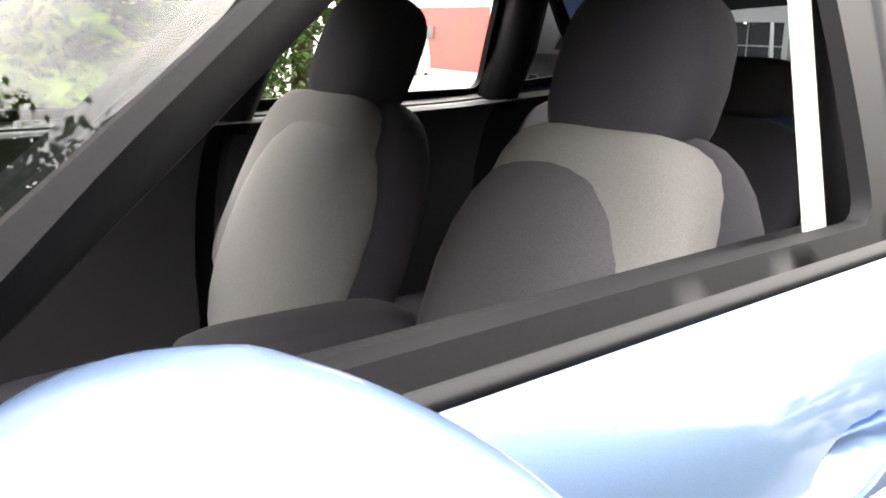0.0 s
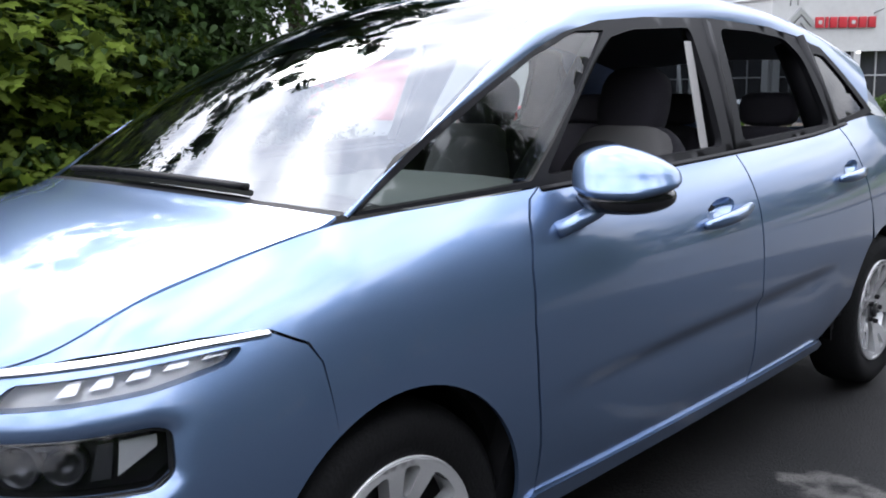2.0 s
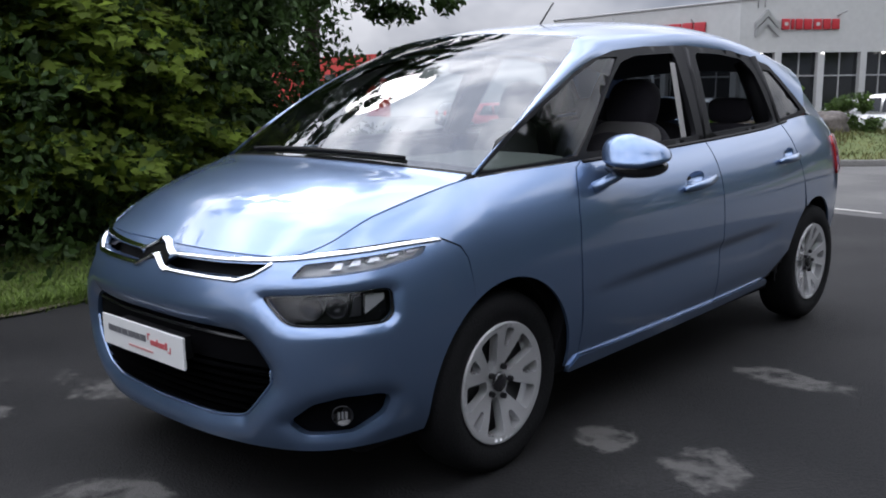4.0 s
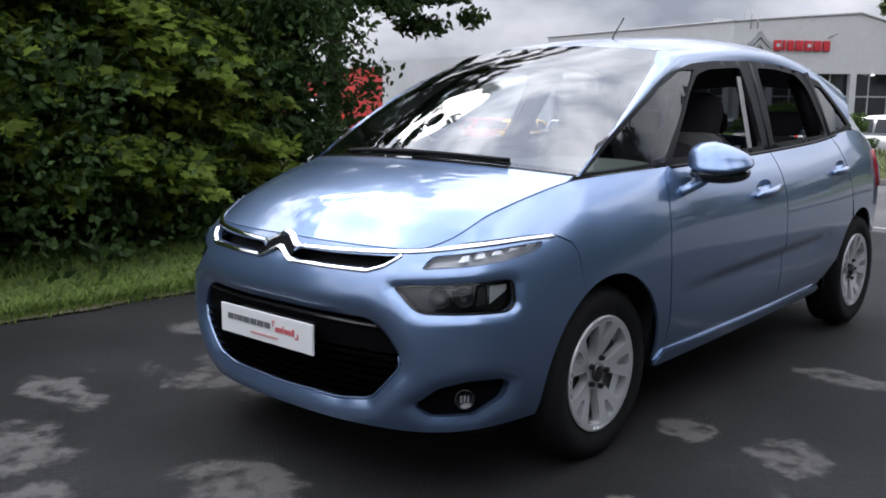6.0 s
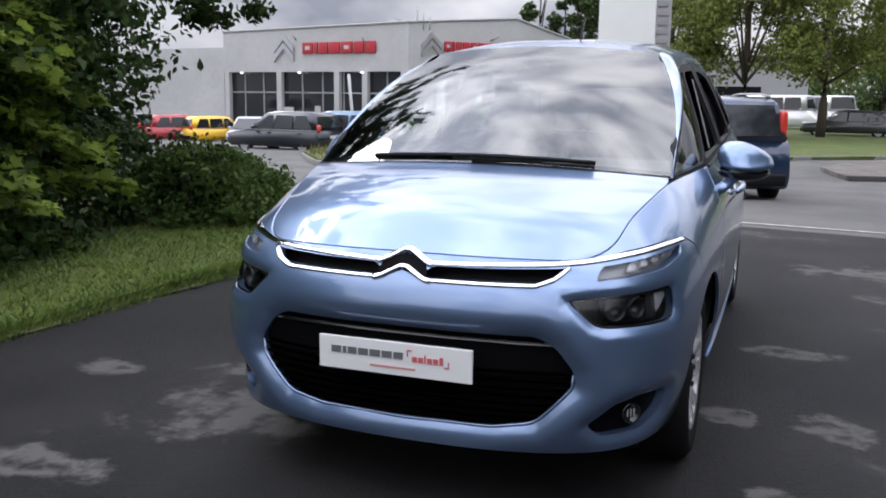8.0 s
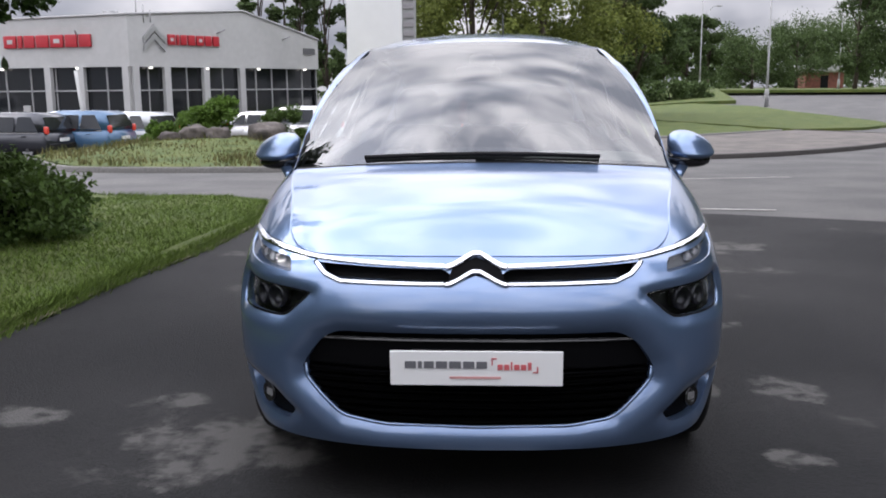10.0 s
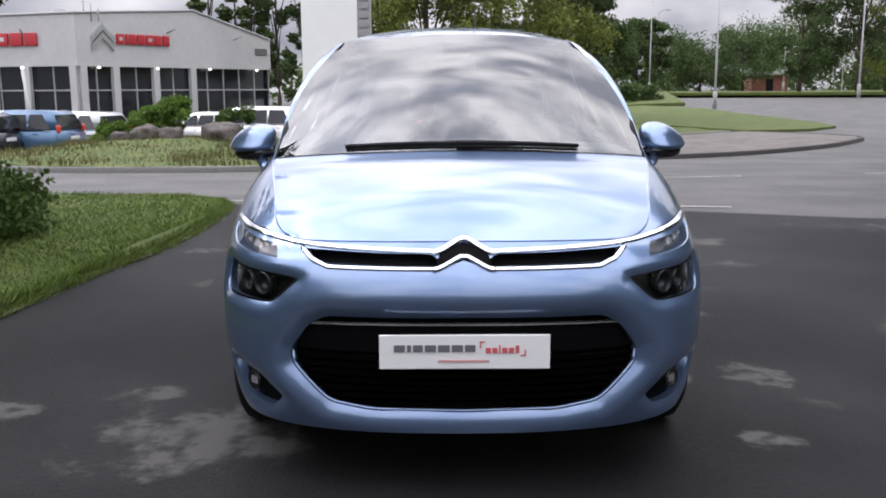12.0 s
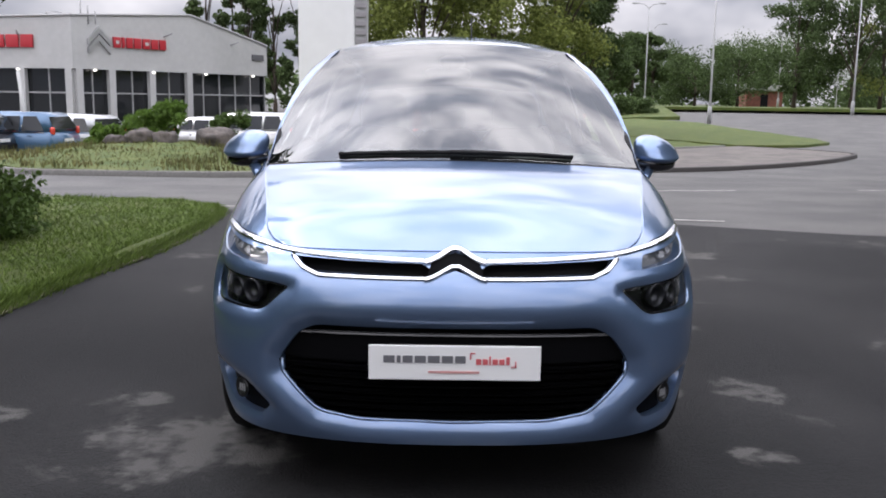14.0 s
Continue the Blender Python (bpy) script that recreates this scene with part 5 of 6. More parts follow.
def spray_bush(name, label, x, y, height, wide, sprays, size, mat, facing=0.0):
    """A bush of drooping leafy sprays in tiers, with gaps between them."""
    t = thing(name, label, "bush", at=pose(x, y, ground_z(x, y)))
    twigs = bmesh.new()
    verts = []
    for k in range(sprays):
        h = height * (0.18 + 0.82 * ((k + rng.random()) / sprays) ** 0.8)
        q = facing + (rng.random() - 0.5) * 4.4
        w = wide * (0.55 + 0.5 * rng.random()) * (1.0 - 0.45 * max(0.0, h / height - 0.55) / 0.45)
        out = np.array((math.cos(q), math.sin(q), 0.0))
        side = np.array((-math.sin(q), math.cos(q), 0.0))
        root = out * w * 0.25 + np.array((0, 0, h * 0.88))
        line = [root + out * w * 0.75 * e + np.array((0, 0, 0.22 * height * (e - 1.25 * e * e) * 0.5)) for e in np.linspace(0, 1, 6)]
        if k % 3 == 0:
            sweep(twigs, [np.array((out[0] * 0.06, out[1] * 0.06, 0.0)), root * np.array((0.7, 0.7, 0.6)), *line[::2]], 0.018, 4, taper=lambda e: 1 - 0.85 * e)
        e = np.repeat(np.linspace(0.1, 1.0, 13), 7)
        count = len(e)
        p = np.stack([np.interp(e * 5, range(6), [l_[c] for l_ in line]) for c in range(3)], 1)
        fan = 0.30 * wide * np.sin(math.pi * np.minimum(0.95, 0.25 + 0.75 * e)) + 0.05
        grow = (size * (0.65 + 0.7 * rng.random(count)))[:, None]
        c = p + side * (fan * (2 * rng.random(count) - 1))[:, None] + rng.normal(size=(count, 3)) * 0.03
        c[:, 2] -= 0.10 * fan + 0.05 * rng.random(count)
        a = out * (0.6 + 0.5 * rng.random(count))[:, None] + side * (rng.normal(size=count) * 0.7)[:, None]
        a[:, 2] += -0.45 + 0.3 * rng.normal(size=count)
        a /= np.linalg.norm(a, axis=1)[:, None]
        b = np.cross(a, np.array((0, 0, 1.0)) + rng.normal(size=(count, 3)) * 0.35)
        b /= np.linalg.norm(b, axis=1)[:, None]
        n = np.cross(b, a) * 0.1
        ring = [c + (a * f + b * g_ - n * u) * grow for f, g_, u in ((-0.5, 0, 0), (-0.32, 0.42, 1), (-0.08, 0.26, 0.6), (0.14, 0.52, 1), (0.2, 0.2, 0.5), (0.6, 0, 0), (0.2, -0.2, 0.5), (0.14, -0.52, 1), (-0.08, -0.26, 0.6), (-0.32, -0.42, 1))]
        verts.append(np.stack(ring, axis=1).reshape(-1, 3))
    part("stem", twigs, BARK, t)
    me = bpy.data.meshes.new("crown")
    verts = np.concatenate(verts)
    me.from_pydata(verts.tolist(), [], np.arange(len(verts)).reshape(-1, 10).tolist())
    me.materials.append(mat)
    new("crown", me).parent = t
    return t


BUSH = "dense leafy green bush at the edge of the grass"
for bx, by, h, w, n, size in ((-5.5, -4.5, 4.2, 2.1, 12000, 0.12), (-5.4, -1.8, 4.0, 2.0, 24000, 0.085), (-5.5, 0.6, 4.1, 1.95, 36000, 0.075), (-5.6, 2.75, 4.3, 1.85, 36000, 0.075), (-7.0, 4.4, 4.2, 2.0, 20000, 0.085), (-8.7, 1.0, 5.2, 3.0, 11000, 0.15), (-8.7, -3.5, 5.2, 3.0, 9000, 0.17)):
    bush("bush", BUSH, bx, by, h, w, n, size, LEAF)
for bx, by, h, w, n, mat in ((-4.95, 1.9, 3.8, 1.4, 240, LEAF_MAPLE), (-4.9, 0.2, 3.8, 1.35, 200, LEAF_MAPLE), (-5.0, 3.0, 2.5, 1.15, 90, LEAF_MAPLE), (-5.0, -1.9, 3.3, 1.4, 90, LEAF_MAPLE), (-5.2, 3.6, 3.4, 1.2, 70, LEAF)):
    spray_bush("bush", "sunlit fresh green maple bush over the grass", bx, by, h, w, n, 0.115, mat, facing=-0.3)
for bx, by, h, w in ((-4.6, 5.3, 0.80, 0.95), (-5.2, 6.7, 0.62, 0.9), (-6.1, 7.9, 0.40, 0.7)):
    bush("shrub", "low rounded green shrub on the verge", bx, by, h, w, 9000, 0.055, LEAF_SHRUB)
# a limb that hangs out over the verge
limb = thing("tree", "tree with thin leafy branches hanging over the verge", "tree", at=pose(-7.2, 6.6, 0))
bm = bmesh.new()
sweep(bm, [(0, 0, 0), (0.1, 0, 2), (0.2, -0.1, 4), (0.3, -0.2, 7.4)], 0.14, 8, taper=lambda q: 1 - 0.7 * q)
tips = []
for k, (dx, dy, z0, z1) in enumerate(((2.6, -1.0, 2.8, 2.38), (2.4, -0.4, 3.0, 2.6), (2.5, -2.0, 3.0, 2.42), (3.6, -1.8, 4.0, 3.9), (1.8, 0.6, 3.8, 3.7), (2.9, -3.0, 4.6, 4.8), (1.0, -3.4, 4.4, 4.6), (3.4, 0.2, 4.8, 4.9), (1.4, -1.6, 5.4, 5.8), (2.0, -4.2, 5.6, 6.2), (2.4, -2.2, 4.2, 4.7), (2.8, -3.4, 4.3, 4.6), (2.8, -1.2, 4.6, 5.1), (3.2, -2.8, 4.8, 5.4), (2.2, -4.4, 4.2, 4.5), (2.0, -2.8, 4.0, 4.2), (2.6, -4.7, 4.4, 4.9), (3.0, -2.0, 4.4, 4.6), (2.4, -5.4, 4.4, 4.7), (3.2, -4.2, 4.8, 5.3))):
    path = [(0.15, -0.05, z0 - 0.4), (dx * 0.35, dy * 0.35, z0 + 0.25), (dx * 0.7, dy * 0.7, (z0 + z1) / 2 + 0.25), (dx, dy, z1)]
    sweep(bm, path, 0.04, 6, taper=lambda q: 1 - 0.8 * q)
    tips += [(path[3], 0.42), (path[2], 0.5), (path[1], 0.45)]
part("trunk", bm, BARK, limb)
bm = bmesh.new()
for p, r in tips:
    for k in range(5):
        q = np.array(p) + rng.normal(size=3) * np.array((0.36, 0.36, 0.2))
        leaves(bm, q, (r * 0.7, r * 0.7, r * 0.36), 150, 0.085, 0.1)
part("crown", bm, LEAF, limb, smooth=False)
# unseen hedge round the car park, added to darken flank and glass reflections
for k in range(9):
    bush("hedge_bush", "unseen dark hedge bush added round the car park", 7.9 + 0.5 * math.sin(k * 2.1), -10 + 2.2 * k, (4.6 if k < 5 else 8.6) + 0.7 * math.sin(k * 1.7), 1.9, 8000, 0.14, LEAF, group="hedge")
for x, y in ((10.4, 9.6), (11.6, 12.4), (13.4, 15.6), (15.6, 19.4), (18.6, 24.2), (22.0, 29.5)):
    bush("hedge_bush", "unseen dark hedge bush added round the car park", x, y, 8.8, 2.0, 6000, 0.17, LEAF, group="hedge")
# unseen hedge behind the nose-on viewpoint, added to close the car park
for k in range(7):
    bush("hedge_bush", "unseen dark hedge bush added round the car park", -6 + 3.0 * k, -17 + 0.5 * math.sin(k * 2.1), 2.9 + 0.5 * math.sin(k * 1.7), 2.0, 5000, 0.16, LEAF, group="hedge")


# grass blades along the near verge
bm = bmesh.new()
for k in range(46000):
    x, y = -2.7 - 2.6 * rng.random() ** 1.5, -3 + 13.2 * rng.random()
    if not inside(VERGE, x + 0.04, y):
        continue
    z = ground_z(x, y) + 0.05 + 0.06 * noise.noise((x * 0.7, y * 0.7, 3))
    h, q = 0.018 + 0.036 * rng.random(), 6.28 * rng.random()
    c, s_ = math.cos(q) * 0.006, math.sin(q) * 0.006
    lx, ly = 0.03 * rng.normal(), 0.03 * rng.normal()
    bm.faces.new((bm.verts.new((x - c, y - s_, z)), bm.verts.new((x + c, y + s_, z)), bm.verts.new((x + lx, y + ly, z + h))))
edge = [e for e in smooth_curve(VERGE[1:10], 40)]
for k in range(16000):
    ex, ey = edge[int(rng.random() * (len(edge) - 1))] + rng.normal(size=2) * np.array((0.035, 0.06))
    z = ground_z(ex, ey) + (0.05 if inside(VERGE, ex, ey) else 0.004)
    h, q = 0.02 + 0.05 * rng.random(), 6.28 * rng.random()
    c, s_ = math.cos(q) * 0.006, math.sin(q) * 0.006
    bm.faces.new((bm.verts.new((ex - c, ey - s_, z - 0.02)), bm.verts.new((ex + c, ey + s_, z - 0.02)), bm.verts.new((ex + 0.03 * rng.normal() + 0.02, ey + 0.03 * rng.normal(), z + h))))
tagged(part("grass_blades", bm, material("grass blades", (0.092, 0.142, 0.017), 0.8, island=0.35), smooth=False), "short uneven grass blades on the verge", "grass", kind="stuff")

# rough tufts on the island
bm = bmesh.new()
for k in range(9000):
    x, y = -13.2 + 11.5 * rng.random(), 16.9 + 11.0 * rng.random()
    if not inside(ISLAND, x, y):
        continue
    z = ground_z(x, y) + 0.08 + mound(x, y)
    h, q = (0.05 + 0.11 * rng.random()) * (1.8 if noise.noise((x * 0.6, y * 0.6, 9)) > 0.15 else 0.7), 6.28 * rng.random()
    c, s_ = math.cos(q) * 0.02, math.sin(q) * 0.02
    bm.faces.new((bm.verts.new((x - c, y - s_, z)), bm.verts.new((x + c, y + s_, z)), bm.verts.new((x + 0.05 * rng.normal(), y + 0.05 * rng.normal(), z + h))))
tagged(part("grass_tufts", bm, material("rough grass", (0.075, 0.085, 0.020), 0.85, second=(0.12, 0.105, 0.035), scale=0.8, island=0.4), smooth=False), "rough uneven grass tufts on the island", "grass", kind="stuff")

# ---- showroom ----
WALL_WHITE = material("white cladding", (0.47, 0.47, 0.46), 0.5, second=(0.42, 0.42, 0.41), scale=0.25, fine=0.04, bump_scale=3)
WALL_RED = material("red cladding", (0.48, 0.03, 0.02), 0.5, second=(0.42, 0.025, 0.02), scale=0.3)
SHOP_GLASS = material("dark showroom glass", (0.012, 0.014, 0.016), 0.08, spec=0.6)
STEEL = material("grey painted steel", (0.33, 0.33, 0.33), 0.5, fine=0.08, bump_scale=12)
FRAME_GREY = material("dark grey window frame", (0.10, 0.10, 0.105), 0.5)
SILVER = material("brushed silver sign", (0.5, 0.5, 0.51), 0.35, 0.6)
SIGN_RED = material("red sign face", (0.42, 0.025, 0.035), 0.4)
LAMP_GLOW = glow("showroom downlight", (1.0, 0.95, 0.85), 2.5)
C0, C1, C2 = Vector((-20.3, 48.2)), Vector((-11.8, 59.6)), Vector((-26.0, 82.0))
L0, L1, L2 = Vector((-35.2, 51.2)), Vector((-56, 55.4)), Vector((-80, 60.2))
BASE, FASCIA, TOP = -1.75, 2.75, 5.6
showroom = thing("showroom", "white clad car showroom with tall dark windows and red sign", "building")


def wall_slab(p, q, z0, z1, thick, bm):
    """An upright slab from p to q; thick reaches away from the viewer."""
    d = (q - p).normalized()
    n = Vector((-d.y, d.x)) * thick
    vs = [bm.verts.new((a.x, a.y, z)) for z in (z0, z1) for a in (p, q, q + n, p + n)]
    for f in ((0, 1, 5, 4), (1, 2, 6, 5), (2, 3, 7, 6), (3, 0, 4, 7), (4, 5, 6, 7), (3, 2, 1, 0)):
        bm.faces.new([vs[i] for i in f])
    bmesh.ops.recalc_face_normals(bm, faces=bm.faces)
    return bm


def slab(name, p, q, z0, z1, thick, mat, parent, label=""):
    return part(name, wall_slab(p, q, z0, z1, thick, bmesh.new()), mat, parent, label, smooth=False)


def gable_fascia(p, q, heights, low, thick):
    """A fascia whose upper edge follows (metres along the wall, height)."""
    d = (q - p).normalized()
    n = Vector((-d.y, d.x)) * thick
    outline = [(0, low), ((q - p).length, low)] + list(heights)[::-1]
    bm = bmesh.new()
    front = [bm.verts.new((p.x + d.x * a, p.y + d.y * a, z)) for a, z in outline]
    rear = [bm.verts.new((v.co.x + n.x, v.co.y + n.y, v.co.z)) for v in front]
    bm.faces.new(front)
    bm.faces.new(rear[::-1])
    for k in range(len(front)):
        m = (k + 1) % len(front)
        bm.faces.new((front[m], front[k], rear[k], rear[m]))
    bmesh.ops.recalc_face_normals(bm, faces=bm.faces)
    return bm


GABLE = ((0, TOP), (8.0, 6.2), ((C1 - C0).length, 4.7))
for p, q, tops, posts, pane_wide in ((L0, C0, ((0, 5.4), ((C0 - L0).length, TOP)), (0.3, 5.0, 9.8, 12.0, 14.9), 1.6), (C0, C1, GABLE, (0.35, 2.4, 5.1, 7.8), 1.35), (C1, C2, ((0, 4.7), ((C2 - C1).length, 4.7)), (), 3.0)):
    d = (q - p).normalized()
    back = Vector((-d.y, d.x))
    part("fascia", gable_fascia(p, q, tops, FASCIA, 0.5), WALL_WHITE, showroom, "plain white fascia", smooth=False)
    for (a0, z0), (a1, z1) in zip(tops, tops[1:]):
        bm = bmesh.new()
        sweep(bm, [(*(p + d * a - back * 0.03), z + 0.03) for a, z in ((a0, z0), (a1, z1))], 0.07, 6)
        part("parapet_cap", bm, STEEL, showroom, smooth=False)
    slab("plinth", p + back * 0.15, q + back * 0.15, BASE - 0.3, BASE + 0.25, 0.3, STEEL, showroom)
    wide_ = (q - p).length
    n = max(3, round(wide_ / pane_wide))
    for k in range(n):
        a, b = p + (q - p) * (k / n) + back * 0.3, p + (q - p) * ((k + 1) / n) + back * 0.3
        for z0, z1 in ((BASE + 0.25, 1.40), (1.46, FASCIA)):
            slab("window_pane", a + d * 0.04, b - d * 0.04, z0, z1, 0.04, SHOP_GLASS, showroom)
        slab("mullion", b - d * 0.035 - back * 0.06, b + d * 0.035 - back * 0.06, BASE, FASCIA, 0.12, STEEL, showroom)
    for a in posts:
        c = p + d * a
        slab("column", c - d * 0.2 - back * 0.05, c + d * 0.2 - back * 0.05, BASE, FASCIA, 0.3, WALL_WHITE, showroom, "pale grey column")
    slab("transom", p + back * 0.2, q + back * 0.2, 1.39, 1.47, 0.14, STEEL, showroom)
    for k in range(1, n, 3):
        c = p + (q - p) * (k / n) - back * 0.05
        part("downlight", superell(bmesh.new(), (c.x, c.y, FASCIA - 0.06), (0.11, 0.11, 0.05), 0.8, 1, 12, 6), LAMP_GLOW, showroom, "lit downlight under the fascia")
    for a in (wide_ * 0.42, wide_ * 0.78):
        c = p + d * a
        bm = bmesh.new()
        sweep(bm, [(*(c + back * 0.1), 5.0 - 0.04 * wide_ * a / wide_), (*(c - back * 0.5 + d * 0.3), 5.25 - 0.04 * wide_ * a / wide_)], 0.05, 6)
        part("flood_lamp", bm, STEEL, showroom, "small flood lamp on an arm")
part("wall_vent", wall_slab(C0 + (C1 - C0).normalized() * 12.9 + Vector((0.05, -0.05)), C0 + (C1 - C0).normalized() * 13.9 + Vector((0.05, -0.05)), 3.7, 4.1, 0.1, bmesh.new()), FRAME_GREY, showroom, "grey louvred vent", smooth=False)
slab("side_wall", L1, L0, BASE - 0.3, 4.4, 0.5, WALL_WHITE, showroom, "plain white side wall")
slab("red_wall", L2, L1, BASE - 0.3, 3.9, 0.5, WALL_RED, showroom, "red clad wall")
slab("red_wall_window", Vector((-67.5, 57.6)), Vector((-65.5, 57.2)), 1.0, 2.2, 0.1, SHOP_GLASS, showroom)
part("roof_deck", boxed(-35, -20.5, 52.5, 78, 4.4, 4.6), STEEL, showroom)
part("entrance_door", wall_slab(L0 + (C0 - L0) * 0.34 + Vector((0, 0.1)), L0 + (C0 - L0) * 0.40 + Vector((0, 0.1)), BASE, 0.5, 0.1, bmesh.new()), WALL_WHITE, showroom, "white entrance panel", smooth=False)
part("entrance_door", wall_slab(L0 + (C0 - L0) * 0.52 + Vector((0, 0.1)), L0 + (C0 - L0) * 0.55 + Vector((0, 0.1)), BASE, 0.6, 0.1, bmesh.new()), WALL_WHITE, showroom, "white entrance panel", smooth=False)
part("roof_plant", boxed(-22.6, -21.9, 50.4, 51.0, 5.2, 6.0), STEEL, showroom)
for k in range(3):
    part("roof_mast", boxed(-20.1 + 0.4 * k, -20.04 + 0.4 * k, 49.0, 49.06, 5.2, 6.5 - 0.3 * k), STEEL, showroom)


def wall_frame(p, q):
    d = (q - p).normalized()
    return Matrix(((d.x, -d.y, 0, p.x), (d.y, d.x, 0, p.y), (0, 0, 1, 0), (0, 0, 0, 1)))


def sign(p, q, start, height, z, chev_x, wide=1.02):
    """A pair of silver chevrons and a row of plain red blocks on the fascia."""
    m = wall_frame(p, q)
    widths = (1.0, 0.35, 0.85, 1.0, 1.05, 0.95, 0.95)
    x = start
    for k, w in enumerate(widths):
        w *= height * wide
        vs = boxed(x, x + w, -0.14, -0.02, z + height * 0.08, z + height * 0.88, 0.03)
        ob = part("sign_block", vs, SIGN_RED, showroom, "plain red sign block")
        ob.matrix_basis = m
        if k < 6:
            bm = boxed(x + w * 0.3, x + w * 0.75, -0.15, -0.13, z + height * 0.36, z + height * 0.62, 0.0)
            if k in (0, 4, 6):
                ob = part("sign_gap", bm, WALL_WHITE, showroom, smooth=False)
                ob.matrix_basis = m
            else:
                bm.free()
        x += w + height * 0.14
    for dz in (0, 0.62):
        bm = bmesh.new()
        h = height
        pts = [(-1.0, 0.0), (0, 0.95), (1.0, 0.0), (1.0, -0.46), (0, 0.47), (-1.0, -0.46)]
        top_ = [bm.verts.new((chev_x + a * h * 0.95, -0.16, z + dz * h + b * h)) for a, b in pts]
        low_ = [bm.verts.new((v.co.x, -0.01, v.co.z)) for v in top_]
        for i, j, k2, l_ in ((0, 1, 4, 5), (1, 2, 3, 4)):
            bm.faces.new((top_[i], top_[j], top_[k2], top_[l_]))
        for i in range(6):
            bm.faces.new((top_[i], low_[i], low_[(i + 1) % 6], top_[(i + 1) % 6]))
        bmesh.ops.recalc_face_normals(bm, faces=bm.faces)
        ob = part("sign_chevron", bm, SILVER, showroom, "silver chevron", smooth=False)
        ob.matrix_basis = m


sign(L0, C0, 7.1, 0.88, 3.80, 5.5, 0.93)
sign(C0, C1, 2.5, 0.74, 3.95, 1.6, 0.65)


# ---- totem, lamps, posts ----
SLAT_GREY = material("grey slat", (0.27, 0.255, 0.265), 0.5)
totem = thing("totem_sign", "tall white dealership totem with grey slats on grass", "sign", at=pose(-3.15, 24.0, ground_z(-3, 24)))
TOTEM_WHITE = material("clean white panel", (0.80, 0.80, 0.79), 0.4, second=(0.76, 0.76, 0.75), scale=0.5, fine=0.02, bump_scale=4)
part("totem_body", boxed(-0.98, 0.62, -0.25, 0.25, 0, 9.0, 0.03), TOTEM_WHITE, totem)
part("totem_side", boxed(0.62, 0.98, -0.22, 0.22, 0, 9.0, 0.02), STEEL, totem, "grey side strip")
for k in range(14):
    part("slat", boxed(0.66, 0.94, -0.27, -0.22, 3.4 + 0.25 * k, 3.52 + 0.25 * k), SLAT_GREY, totem, smooth=False)


def lamp_post(x, y, h, arm, two=False):
    z = ground_z(x, y)
    t = thing("street_lamp", "tall grey steel street lamp on the verge", "street lamp", "street lamps", at=pose(x, y, z))
    bm = bmesh.new()
    sweep(bm, [(0, 0, 0), (0, 0, h * 0.3), (0, 0, h * 0.97)], 0.10, 10, taper=lambda q: 1 - 0.5 * q)
    part("pole", bm, STEEL, t)
    part("post_base", lathe(bmesh.new(), [(0, 0.17), (1.2, 0.16), (1.3, 0.1)], (0, 0, 0), "Z", 12), STEEL, t)
    for s in ((1, -1) if two else (1,)):
        bm = bmesh.new()
        sweep(bm, [(0, 0, h * 0.96), (arm * 0.4 * s, 0, h), (arm * s, 0, h * 1.01)], 0.04, 6)
        part("arm", bm, STEEL, t)
        part("lantern", superell(bmesh.new(), (arm * 1.25 * s, 0, h * 1.01), (0.4, 0.14, 0.08), 0.6, 0.6, 14, 8), STEEL, t)
    return t


for x, y, h, arm, two in ((20.4, 67, 11, 1.4, False), (24.5, 108, 12, 1.3, True), (38.0, 82, 12, 1.2, False), (56, 150, 12, 1.4, True), (29, 124, 11, 1.0, False), (45, 120, 12, 1.2, False), (70, 160, 12, 1.2, False)):
    lamp_post(x, y, h, arm, two)
post = thing("sign_post", "white steel post on a pale concrete block", "post", at=pose(-13.4, 27.0, ground_z(-13.4, 27)))
bm = bmesh.new()
sweep(bm, [(-0.25, 0, 2.7), (0, 0, 0)], 0.055, 8)
part("pole", bm, WALL_WHITE, post)
part("block", boxed(-0.15, 0.75, -0.3, 0.3, -0.1, 1.0, 0.08), WALL_WHITE, post)

# ---- rocks and shrubs on the island ----
ROCK = material("brown-grey boulder", (0.10, 0.085, 0.075), 0.9, second=(0.055, 0.047, 0.042), scale=2.5, fine=0.3, bump=0.8, bump_scale=12)


def boulder(x, y, r, sx, sz, seed):
    z = ground_z(x, y) + mound(x, y)
    bm = superell(bmesh.new(), (0, 0, 0), (1, 1, 1), 0.8, 0.8, 22, 14)
    for v in bm.verts:
        k = 1 + 0.3 * noise.noise(v.co * 1.7 + Vector((seed, 0, 0))) + 0.12 * noise.noise(v.co * 4.5 + Vector((0, seed, 0)))
        v.co = Vector((v.co.x * k * r * sx, v.co.y * k * r, v.co.z * k * r * sz))
    ob = part("boulder", bm, ROCK)
    ob.matrix_basis = pose(x, y, z + r * sz * 0.55, 0, 0, 40 * seed)
    tagged(ob, "rough brown boulder lying on the grass", "rock", "boulders")


for args in ((-8.9, 24.6, 0.42, 1.2, 0.7, 1), (-8.2, 24.4, 0.34, 1.0, 0.8, 2), (-6.9, 25.2, 0.55, 1.4, 0.7, 3), (-9.9, 25.0, 0.3, 1.1, 0.7, 4)):
    boulder(*args)
